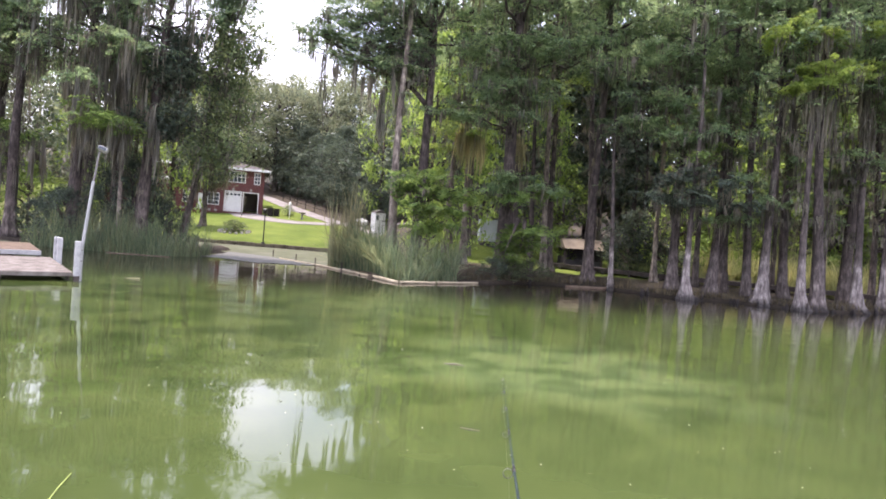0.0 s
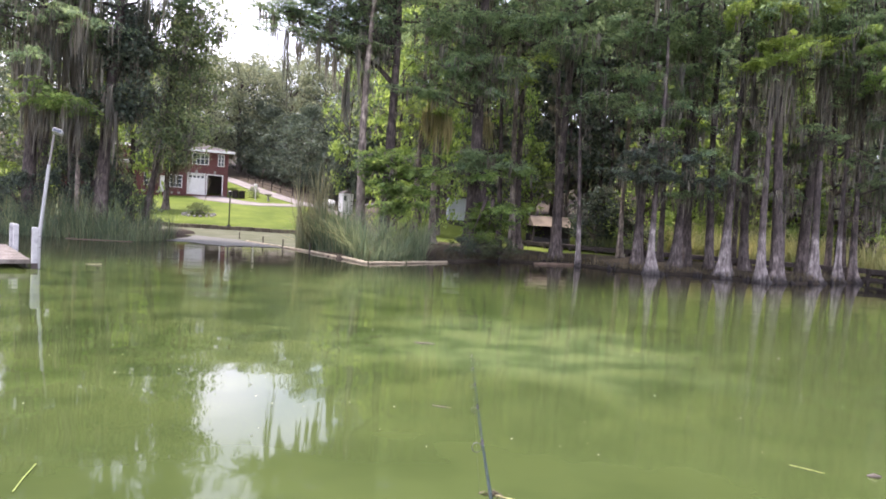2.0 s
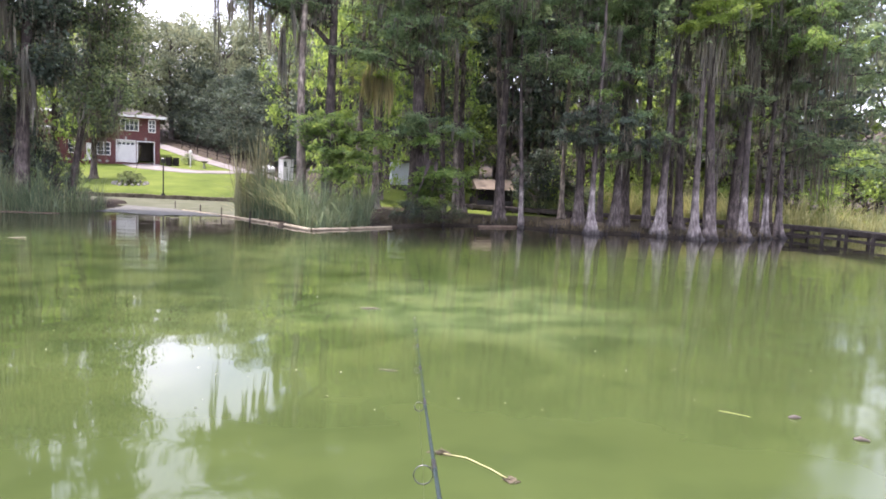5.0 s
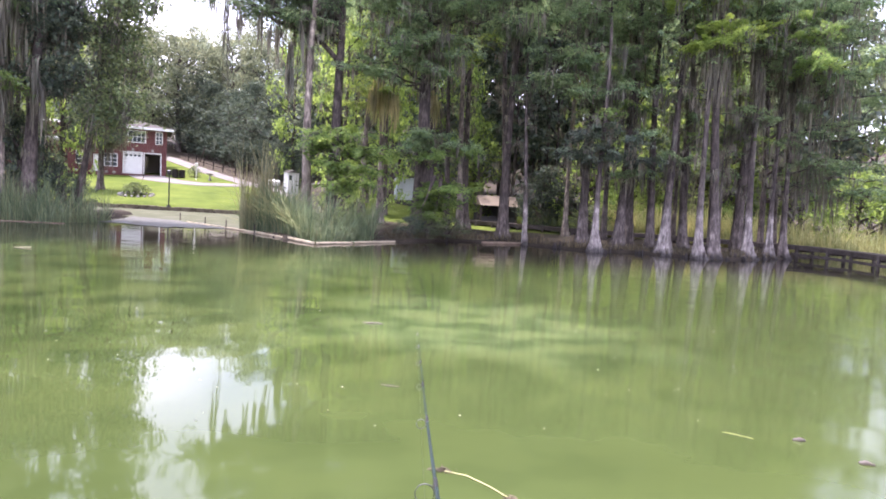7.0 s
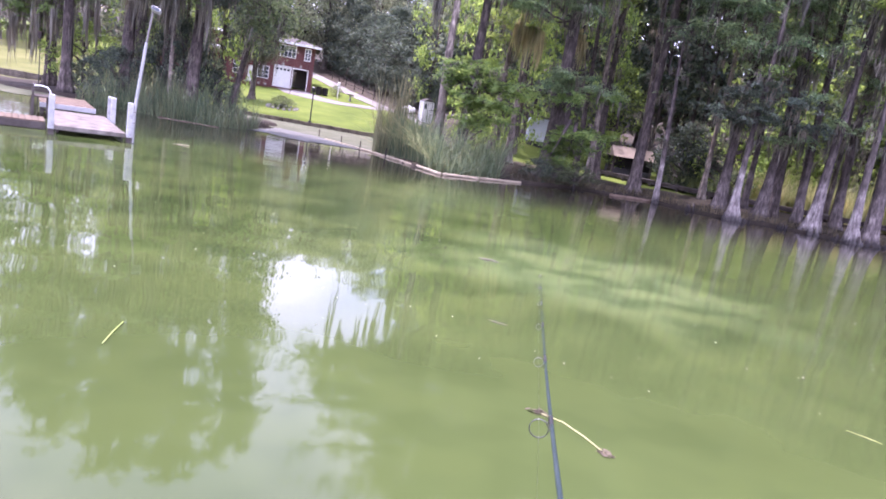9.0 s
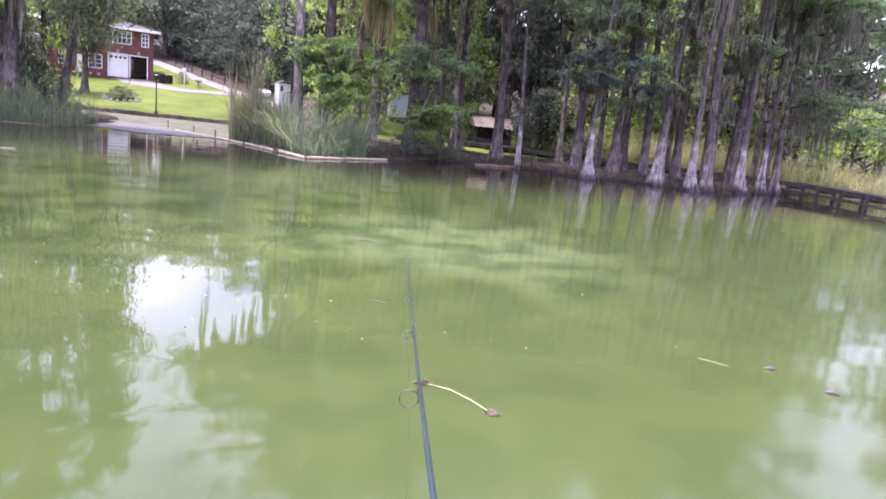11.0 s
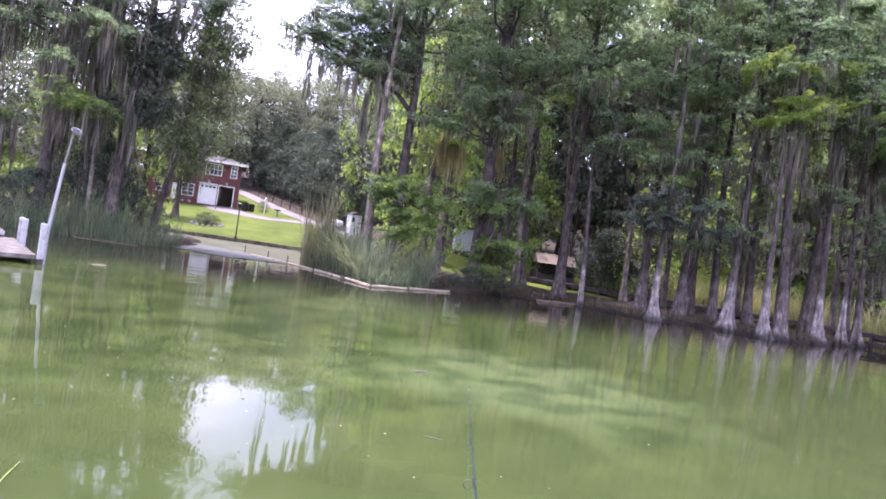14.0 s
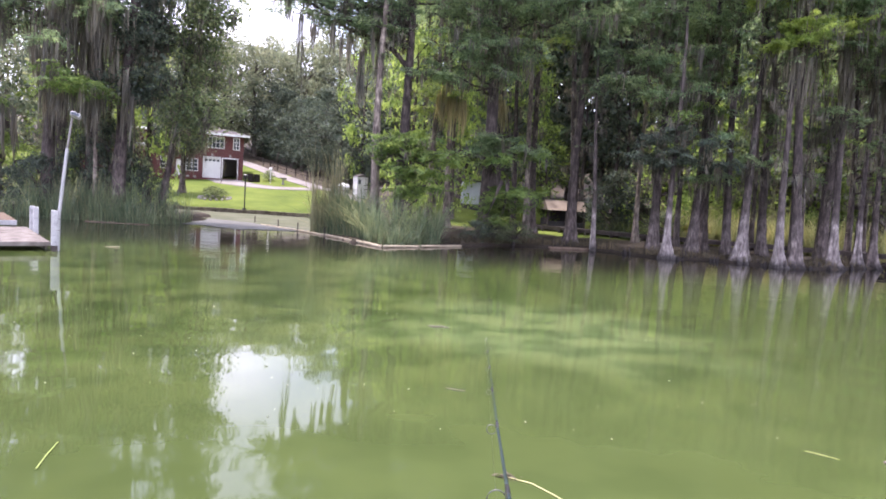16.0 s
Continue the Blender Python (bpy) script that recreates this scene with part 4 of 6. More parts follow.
# sparse dark boughs low among the trunks
for k, end in enumerate(((11.9, 28.6, 7.1), (13.6, 29.4, 7.0), (13.0, 27.4, 5.7), (15.8, 29.6, 6.9), (16.1, 28.4, 5.9), (14.0, 28.0, 4.7), (15.4, 29.8, 7.9), (17.1, 27.5, 7.0), (18.7, 29.0, 5.9), (17.2, 29.1, 5.2), (18.7, 27.5, 6.7), (20.9, 29.8, 5.9), (10.8, 28.0, 6.4), (11.9, 28.3, 3.7), (13.9, 29.6, 4.0), (13.3, 27.4, 7.6))):
    bough(stand[4] if end[0] < 14 else stand[7] if end[0] < 17 else stand[10] if end[0] < 20 else stand[15], end, rng, 7, 0.62, 48, material=CYPRESS_LIT if k % 4 == 0 else CYPRESS, moss=4, moss_len=1.1)
for n, x, y, z in ((9, 15.9, 27.2, 8.9), (9, 16.2, 27.5, 9.6), (8, 15.2, 27.0, 9.0), (11, 18.2, 28.2, 9.4), (11, 18.5, 28.4, 8.6), (6, 14.9, 28.2, 9.0), (13, 20.7, 29.6, 8.8), (15, 21.6, 30.0, 8.0), (10, 19.2, 30.4, 8.0), (10, 19.6, 30.2, 9.0), (7, 17.0, 31.4, 8.0)):
    hang(stand[n], [(x + dx, y, z + dz) for dx, dz in ((0, 0), (0.25, -0.3), (-0.3, 0.2))], (2.9, 2.0, 1.5), rng, 0.03, 9)

# mossy cypresses beside the dock
shore_trees = []
for n, (x, y, h, r, fl, lx, w, label) in enumerate((
        (-18.5, 31.5, 20, 0.30, 0.2, 0.3, 0.95, "thick dark cypress draped in grey moss among reeds"), (-17.0, 32.5, 19, 0.26, 0.2, 0.1, 0.9, "dark cypress draped in grey moss among reeds"),
        (-15.1, 31.5, 20, 0.30, 0.2, 0.45, 0.95, "thick mossy cypress beside the cove"), (-20.4, 36.0, 21, 0.30, 0.2, 0.0, 1.0, "dark cypress behind the dock hung with moss"),
        (-16.2, 31.5, 16, 0.10, 0.1, 0.1, 0.6, "slim tan-barked cypress hung with moss"), (-22.6, 33.0, 20, 0.28, 0.2, 0.1, 1.1, "mossy cypress behind the dock"), (-13.9, 33.4, 19, 0.16, 0.1, 1.5, 0.5, "slim tree leaning over the cove"))):
    shore_trees.append(tree("cypress_tree", x, y, h, r, fl, MOSSY[n % 3] if n != 4 else BARE[0], 300 + n, BARK_TAN if n == 4 else BARK_DARK, label, (lx, 0), max(float(ground_z(x, y)) - 0.1, -0.1), size=w, group="mossy cypresses by the dock"))
far_mossy = tree("cypress_tree", -25.6, 36.0, 20, 0.27, 0.12, MOSSY[1], 320, BARK_DARK, "mossy cypress beyond the dock with drooping boughs", (0.0, 0), float(ground_z(-25.6, 36.0)) - 0.1, size=1.1, group="mossy cypresses by the dock")
for end in ((-26.3, 34.2, 4.2), (-25.2, 34.2, 4.8), (-24.2, 34.2, 4.3), (-23.3, 34.2, 4.9), (-26.8, 34.2, 3.2), (-25.9, 34.2, 5.3), (-23.8, 34.2, 5.9), (-22.7, 34.2, 5.6), (-27.3, 34.2, 4.7), (-27.7, 34.2, 5.6), (-24.9, 34.2, 6.3)):
    bough(far_mossy, end, rng, 9, 0.85, 60, leaf=0.18, material=CYPRESS_LIT, moss=12, moss_len=1.6)
for end in ((-27.0, 34.5, 8.6), (-25.0, 34.2, 9.6), (-28.4, 34.8, 10.4), (-26.2, 34.2, 11.6), (-24.2, 34.6, 12.6), (-27.8, 34.6, 13.2), (-25.6, 34.2, 14.6), (-28.6, 35.0, 15.4), (-26.8, 34.8, 17.0), (-24.4, 34.6, 16.2)):
    bough(far_mossy, end, rng, 11, 1.2, 76, leaf=0.2, moss=6, moss_len=1.2, rise=0.25)
hang(far_mossy, [(-25.6, 33.0, 3.7), (-24.5, 33.0, 4.0), (-23.4, 33.0, 4.3), (-22.5, 33.0, 4.7), (-21.7, 33.0, 4.8), (-21.1, 33.0, 5.2)], (2.2, 2.6, 2.4, 3.0, 2.6, 3.0), rng, 0.05, 16)
for end in ((-16.6, 28.8, 6.7), (-16.3, 29.3, 6.4), (-15.3, 28.1, 6.0), (-16.7, 29.4, 5.9), (-15.2, 28.7, 5.8), (-14.6, 28.4, 5.9), (-16.3, 29.5, 9.5), (-14.8, 28.2, 9.6), (-15.0, 29.0, 9.2), (-15.8, 29.1, 10.0), (-16.5, 28.2, 7.9), (-16.9, 29.5, 9.9)):
    bough(shore_trees[0 if end[0] < -16.4 else 1], end, rng, 9, 0.8, 78, material=CYPRESS_LIT if end[2] < 7 else CYPRESS, moss=9, moss_len=1.5)
for end in ((-14.9, 32.2, 9.8), (-14.5, 32.7, 9.6), (-13.5, 31.5, 9.0), (-14.7, 32.8, 8.7), (-13.3, 32.1, 9.9), (-12.7, 31.8, 9.6), (-14.3, 32.9, 10.6), (-14.4, 31.6, 8.9), (-13.6, 32.4, 8.7), (-13.1, 32.5, 9.2), (-13.8, 31.6, 7.0), (-14.8, 32.9, 6.3), (-13.6, 31.9, 6.1), (-13.1, 32.0, 6.5), (-16.0, 32.8, 6.7), (-15.7, 31.5, 6.7), (-13.8, 32.6, 7.9), (-12.6, 32.2, 8.7), (-12.5, 31.7, 7.1), (-14.8, 32.9, 11.2), (-13.1, 31.7, 10.8), (-15.2, 32.3, 8.2)):
    bough(shore_trees[2], end, rng, 8, 0.85, 26, leaf=0.20, material=DARKLEAF, moss=4, moss_len=1.0, rise=0.3, broad=True)
for end in ((-11.9, 31.6, 10.7), (-11.5, 32.1, 10.5), (-10.6, 30.9, 9.8), (-10.5, 32.2, 10.3), (-9.9, 31.5, 10.5), (-9.5, 31.2, 10.1), (-10.6, 32.3, 9.6), (-10.8, 31.0, 9.0), (-10.6, 31.8, 8.7), (-11.4, 31.9, 8.7), (-11.6, 31.0, 9.2), (-11.0, 32.3, 8.2), (-10.1, 31.2, 7.8), (-10.9, 31.4, 7.3), (-10.6, 32.2, 6.9), (-11.0, 30.9, 6.4), (-12.2, 32.0, 8.1), (-10.1, 31.6, 7.2), (-10.8, 31.1, 5.8), (-11.7, 32.3, 5.5), (-10.2, 31.1, 5.8), (-12.2, 31.7, 5.9), (-11.2, 32.0, 11.4), (-10.1, 30.9, 11.0), (-12.3, 31.4, 4.8), (-11.6, 31.4, 4.5), (-12.6, 31.4, 5.4), (-10.9, 31.4, 5.0), (-10.5, 31.4, 5.2)):
    bough(shore_trees[6], end, rng, 8, 0.8, 22, leaf=0.17, material=EDGELEAF, moss=4, moss_len=0.8, rise=0.3, broad=True)
for end in ((-11.0, 31.4, 12.4), (-10.4, 31.6, 13.6), (-11.4, 31.2, 14.8), (-10.8, 31.8, 16.0), (-12.2, 31.4, 13.2), (-11.8, 31.6, 17.2), (-13.0, 31.2, 14.6), (-13.6, 31.6, 16.4), (-12.4, 31.8, 18.6), (-14.6, 31.4, 13.2), (-15.6, 31.0, 15.4), (-16.6, 31.0, 17.6), (-14.8, 31.0, 18.8), (-17.8, 31.2, 14.0), (-18.6, 31.4, 16.4), (-17.4, 31.0, 19.6), (-19.6, 31.0, 12.4), (-20.4, 31.4, 14.8), (-19.8, 31.0, 18.6), (-22.4, 31.6, 10.6), (-23.8, 31.8, 12.2), (-22.6, 31.4, 14.0), (-24.4, 32.0, 15.2), (-23.2, 32.0, 17.2), (-21.6, 31.6, 16.4), (-21.4, 31.4, 11.8), (-24.6, 32.0, 10.2)):
    bough(shore_trees[6 if end[0] > -12.6 else 2 if end[0] > -15 else 1 if end[0] > -17.6 else 0 if end[0] > -21 else 5], end, rng, 11, 1.15, 80, leaf=0.2, moss=5, moss_len=1.0, rise=0.3)
for n, x, y, z, w in ((1, -16.6, 30.8, 9.6, 0.045), (1, -16.9, 30.8, 8.6, 0.04), (0, -17.8, 30.6, 9.6, 0.04), (0, -18.6, 30.6, 8.2, 0.04), (2, -15.4, 30.8, 9.0, 0.05), (4, -16.0, 31.0, 8.0, 0.05), (2, -14.4, 30.6, 6.4, 0.05), (0, -17.9, 30.4, 6.6, 0.06), (1, -16.3, 30.8, 6.2, 0.05)):
    hang(shore_trees[n], [(x + dx, y + dy, z + dz) for dx, dy, dz in ((0, 0, 0), (0.2, 0.2, -0.4), (-0.25, 0.1, 0.3), (0.1, -0.2, 0.6))], (3.4, 2.8, 2.4, 3.0), rng, w, 12)


def broad_crown(seed, height, low, wide, clumps, per, leaf, widest=0.42, hollow=0.45):
    """Limbs and leaves of a broad tree, the leaves in clumps of uneven size."""
    rng = np.random.default_rng(seed)
    wood, pts = [], []
    for k in range(clumps):
        f = rng.uniform(0, 1) ** 0.8
        z = low + (height - low) * f
        half = wide * math.sqrt(max(0.05, 1 - (abs(f - widest) / (0.5 if widest < 0.5 else widest)) ** 2.2)) * rng.uniform(hollow, 1.0)
        az = rng.uniform(0, 2 * np.pi)
        c = np.array([math.cos(az) * half, math.sin(az) * half, z])
        if k % 5 == 0:
            wood.append(tube(*limb([0, 0, max(low * 0.6, z - half * 0.8)], c, 0.10, rng, 0.1, 5), 5))
        s = wide * rng.uniform(0.12, 0.32)
        d = np.clip(rng.normal(size=(int(per * rng.uniform(0.4, 1.6)), 3)), -1.9, 1.9)
        pts.append(c + d * s * [0.62, 0.62, 0.42])
    leaves = sprigs(np.concatenate(pts), leaf, leaf * 0.55, rng, 0.1, 0.9)
    return joined(wood), leaves


def broad_meshes(name, seed, height, low, wide, clumps, per, leaf, material, widest=0.42, hollow=0.45):
    wood, leaves = broad_crown(seed, height, low, wide, clumps, per, leaf, widest, hollow)
    return mesh_of(name + "_limbs", *wood, [BARK_DARK], True), mesh_of(name + "_foliage", *leaves, [material])


OAKS = [broad_meshes("oak", 70 + k, 18, 0.5, 5.0, 96, 62, 0.40, OAK, 0.6, 0.74) for k in range(2)] + [broad_meshes("oak", 72, 18, 0.5, 5.0, 160, 36, 0.42, SHADELEAF)]
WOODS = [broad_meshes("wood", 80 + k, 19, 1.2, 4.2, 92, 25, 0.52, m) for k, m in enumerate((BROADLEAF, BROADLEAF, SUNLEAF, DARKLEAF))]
THICKET = [broad_meshes("thicket", 90 + k, 5.0, 0.3, 2.2, 80, 34, 0.21, m) for k, m in enumerate((BROADLEAF, SUNLEAF, CYPRESS, SHADELEAF))]


def broad_tree(kind, x, y, crown, size, seed, label, group, radius=0.25, height=16, cat="tree"):
    rng = np.random.default_rng(seed)
    root = thing(kind, pose(x, y, float(ground_z(x, y)) - 0.05), label, cat, group)
    child("trunk", trunk_mesh("trunk", height * size[1] * 0.85, radius, radius * 0.5, rng, BARK_DARK, sides=10), root)
    spin = pose(0, 0, 0, 0, 0, rng.uniform(0, 360)) @ Matrix.Diagonal((size[0], size[0], size[1], 1))
    for name, me in zip(("branching", "foliage"), crown):
        tagged(child(name, me, root, "", spin), kind="stuff")
    return root


CANOPY = [broad_meshes("canopy", 96 + k, 25, 10.5, 5.0, 130, 30, 0.48, m) for k, m in enumerate((BROADLEAF, CYPRESS))]
rng = np.random.default_rng(21)
# tall crowns that close the wood above the cypresses
for k in range(13):
    x, y = -0.5 + 3.1 * k, 50 + 6.0 * ((k * 0.618) % 1.0)
    broad_tree("woodland_tree", x, y, CANOPY[k % 2], (0.75 if k in (8, 9) else 1.15, rng.uniform(1.05, 1.2)), 700 + k, "tall woodland tree crowning over the cypresses", "wood behind the bank", 0.2, 24)
for k in range(12):
    broad_tree("oak_tree", -52 + 4.6 * k, 108 + 5 * (k % 2), OAKS[2], (1.25, rng.uniform(0.85, 0.95)), 430 + k, "dark green oak at the back of the wood", "wood on the rise", 0.4, 17)
# grey-green wood on the rise behind the house
for k in range(25):
    x, y = -62 + 2.52 * k + rng.uniform(-1, 1), 84 + 20 * ((k * 0.618) % 1.0)
    if x > -34 and y < 92 and x < -16:
        y += 12
    broad_tree("oak_tree", x, y, OAKS[k % 2], (rng.uniform(0.9, 1.2), rng.uniform(0.82, 1.0) + (0.12 if x > -14 else 0)), 400 + k, "grey-green oak on the wooded rise", "wood on the rise", 0.4, 17)
# low oaks with shade put into their leaves, below the paler crowns
for k in range(9):
    x, y = -4.0 - 2.3 * k + rng.uniform(-0.4, 0.4), 65.5 + 3.4 * k + rng.uniform(0, 1.5)
    broad_tree("oak_tree", x, y, OAKS[2], (rng.uniform(0.7, 0.9), rng.uniform(0.42, 0.60)), 440 + k, "oak in dark shade green overhanging the fence", "wood on the rise", 0.3, 17)
for k in range(12):
    x, y = -4 + 5.5 * k, 80 + 12 * ((k * 0.618) % 1.0) - 0.25 * max(0, k - 8) ** 2
    broad_tree("woodland_tree", x, y, WOODS[k % 2], (1.3, rng.uniform(0.9, 1.1) + (0.3 if k < 7 else 0)), 470 + k, "leafy woodland tree far behind the bank", "far wood", 0.3, 17)
# dark wood behind the bank, its shade put into darker leaves
for k, (x, y) in enumerate(((3.2, 54), (6.4, 52.5), (9.6, 54), (12.6, 52), (15.5, 50))):
    broad_tree("woodland_tree", x, y, WOODS[3], (0.9, 0.8), 720 + k, "tree with shade-dark leaves behind the bank", "wood behind the bank", 0.2, 17)
for k in range(1, 36):
    x = -3 + 62 * (k * 0.618 % 1.0)
    y = 46 + 26 * ((k * 0.37) % 1.0) + abs(x) * 0.15
    if y < 58 and (1 < x < 13):
        y += 13
    broad_tree("woodland_tree", x, y, WOODS[3 if x < 16 and k % 3 else k % 3 if k % 2 and x > 14 else k % 2], (rng.uniform(0.85, 1.2), rng.uniform(0.85, 1.2)), 500 + k, "leafy woodland tree behind the bank", "wood behind the bank", 0.22, 17)
for k in range(10):
    x, y = -26 - 5.2 * k, 52 + 10 * ((k * 0.618) % 1.0)
    if k > 1:
        broad_tree("woodland_tree", x, y + 12, WOODS[3 if k % 2 else 0], (1.1, 0.95), 560 + k, "leafy woodland tree beyond the far lawn", "wood beyond the lawn", 0.25, 17)
for k in range(12):
    x, y = 26 + 3.4 * k, 46 - 1.6 * k + 8 * ((k * 0.618) % 1.0)
    broad_tree("woodland_tree", x, y, WOODS[(3, 0, 3, 1)[k % 4]], (rng.uniform(1.0, 1.2), rng.uniform(0.95, 1.2)), 580 + k, "leafy woodland tree beyond the marsh grass", "wood beyond the marsh", 0.22, 17)
for k, (x, y, w, h) in enumerate(((26.5, 42, 1.0, 1.1), (30.5, 43, 1.1, 1.08), (23.5, 42, 0.7, 0.8), (27, 45, 1.1, 1.25))):
    broad_tree("woodland_tree", x, y, WOODS[3 if k % 2 else 0], (w, h), 595 + k, "leafy woodland tree beyond the marsh grass", "wood beyond the marsh", 0.22, 17)
for k, (x, h) in enumerate(((12.0, 1.2), (15.0, 1.3), (18.0, 1.25), (21.0, 1.1))):
    broad_tree("woodland_tree", x, 63.0 + k % 2, WOODS[k % 2], (0.95, h), 740 + k, "leafy woodland tree behind the bank", "wood behind the bank", 0.22, 17)
# trees just behind the bank, sunlight put into their pale leaves
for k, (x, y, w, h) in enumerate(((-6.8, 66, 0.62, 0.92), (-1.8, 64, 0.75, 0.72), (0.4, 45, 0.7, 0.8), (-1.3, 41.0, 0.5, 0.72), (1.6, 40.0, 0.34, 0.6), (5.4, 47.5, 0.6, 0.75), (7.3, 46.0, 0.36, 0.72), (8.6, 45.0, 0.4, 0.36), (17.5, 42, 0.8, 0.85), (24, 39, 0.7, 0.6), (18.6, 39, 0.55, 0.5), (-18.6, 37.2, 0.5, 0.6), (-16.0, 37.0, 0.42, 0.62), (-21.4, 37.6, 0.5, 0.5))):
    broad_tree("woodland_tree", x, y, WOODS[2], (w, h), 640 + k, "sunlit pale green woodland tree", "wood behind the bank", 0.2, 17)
for k in range(13):
    f = k / 12 * 5
    i = min(int(f), 4)
    x, y = (np.array(((-6.0, 62.6), (-9.0, 65.5), (-12.0, 70.0), (-15.4, 75.2), (-18.6, 80.6), (-22.0, 86.6))[i]) * (i + 1 - f) + np.array(((-9.0, 65.5), (-12.0, 70.0), (-15.4, 75.2), (-18.6, 80.6), (-22.0, 86.6))[i]) * (f - i)) + [1.7, 1.5]
    broad_tree("shrub", float(x), float(y), THICKET[3], (rng.uniform(0.7, 0.95), rng.uniform(0.55, 0.9)), 660 + k, "dark leafy shrub behind the fence", "undergrowth behind the fence", 0.06, 5, "shrub")
# undergrowth
for k, (x, y, m, s, h) in enumerate(((-0.9, 32.6, 1, 0.65, 0.7), (4.4, 30.6, 0, 0.5, 0.22), (3.2, 30.2, 0, 0.5, 0.22), (2.4, 29.6, 3, 0.4, 0.2), (12.5, 41, 3, 1.1, 0.8), (15, 40, 1, 1.3, 1.0),
                                    (18, 40, 1, 1.2, 0.9), (21, 41, 1, 1.2, 0.8), (25, 40, 1, 1.3, 1.1), (28, 38, 1, 1.2, 1.0), (31, 36, 1, 1.2, 1.0), (34, 34, 0, 1.4, 1.5), (37, 31, 0, 1.4, 1.6), (29, 42, 0, 1.5, 2.0), (24, 44, 0, 1.5, 2.0),
                                    (12.2, 41, 3, 1.0, 0.6), (14.2, 37.5, 0, 0.6, 0.36), (17.3, 37.6, 1, 0.3, 0.42), (21.4, 36.6, 1, 0.5, 0.42), (-16.0, 32.4, 3, 0.62, 0.9), (-19.5, 32, 3, 0.7, 0.5), (-17.2, 32.6, 3, 0.6, 0.75), (-18.6, 30.9, 3, 0.6, 0.55), (-14.5, 32.8, 3, 0.5, 0.5), (-15.4, 33.4, 0, 0.5, 0.9), (-13.7, 33.6, 3, 0.42, 0.35), (-17.6, 34, 0, 0.7, 1.2), (-21.6, 33.4, 3, 0.5, 0.4), (-23, 35, 1, 0.9, 0.8))):
    broad_tree("shrub", x, y, THICKET[m], (s, h), 600 + k, ("leafy green shrub", "pale green sunlit shrub", "feathery green cypress sapling", "shrub in dark shade green")[m] + " on the bank", "undergrowth on the bank", 0.06, 5, "shrub")

# ---- reeds and duckweed ----
def mixed_reeds(name, x0, x1, depth, count, tall, seed, label, edge, lean, width):
    reed_bed(name, x0, x1, depth, count, tall, seed, REED, label, edge, lean, width)
    reed_bed(name, x0, x1, depth, count // 10, tall * 0.95, seed + 50, REED_DRY, "dead tan blades among " + label.split(" ", 1)[1], edge, lean * 1.5, width)


def reed_bed(name, x0, x1, depth, count, tall, seed, material, label, edge=None, lean=0.22, width=0.022):
    rng = np.random.default_rng(seed)
    x = rng.uniform(x0, x1, count)
    y = (shore(x) if edge is None else np.interp(x, *edge)) + rng.uniform(0.0, 1.0, count) ** 1.2 * depth
    tuft = 0.78 + 0.28 * np.sin(x * 3.1 + seed) * np.sin(y * 2.3 + x) + 0.16 * np.sin(x * 7.3 + 2 * seed)
    h = tall * (0.30 + 0.85 * rng.uniform(0, 1, count) ** 0.8) * np.clip(tuft, 0.4, 1.15)
    z = np.maximum(ground_z(x, y), -0.3)
    ob = new(name, mesh_of(name, *blades(np.stack([x, y, z], -1), h, rng, width, lean), [material]))
    return tagged(ob, label, "reeds", kind="stuff")


mixed_reeds("reeds", -5.2, -2.6, 3.0, 1400, 2.6, 1, "clump of tall green reeds behind the log boom", ((-5.2, -4.5, -2.9, -1.6, 1.2), (30.6, 29.5, 27.1, 25.3, 27.9)), 0.75, 0.03)
mixed_reeds("reeds", -2.9, 0.7, 2.6, 2000, 2.15, 2, "dense grey-green reeds behind the log boom", ((-5.2, -4.5, -2.9, -1.6, 1.2), (30.6, 29.5, 27.1, 25.2, 27.9)), 0.7, 0.028)
mixed_reeds("reeds", -19.5, -11.8, 2.6, 2300, 2.15, 3, "green reeds along the mossy bank", ((-20, -13, -11.5), (29.2, 28.8, 30.4)), 0.45, 0.026)
reed_bed("dry_reeds", -19, -15, 2.0, 350, 2.6, 4, REED_DRY, "thin dry reed stems among green reeds", ((-20, -13), (30.2, 30.4)), 0.12)
reed_bed("dry_reeds", -5.5, -4.1, 1.4, 420, 4.3, 5, REED_DRY, "tall brown seeding reeds", ((-6, -4), (30.6, 30.2)), 0.12, 0.034)
reed_bed("marsh_grass", 18, 40, 7.0, 7000, 2.3, 6, MARSH, "tall tan marsh grass behind the boardwalk", ((18, 23, 25.2, 28, 40), (37.5, 35, 33, 30, 27)), 0.6, 0.05)
reed_bed("marsh_grass", 14.6, 23, 2.6, 3200, 2.5, 7, MARSH, "pale green marsh grass behind the boardwalk", ((15, 23), (37.6, 34.0)), 0.55, 0.042)
reed_bed("dry_reeds", 16.2, 20.6, 1.2, 90, 3.6, 12, REED_DRY, "tall brown seeding reeds behind the boardwalk", ((16, 21), (38.0, 35.6)), 0.1, 0.05)
reed_bed("reeds", 11.0, 14.6, 1.6, 700, 1.7, 10, REED, "short green reeds behind the boardwalk", ((11, 14.6), (40.6, 38.2)), 0.3, 0.03)


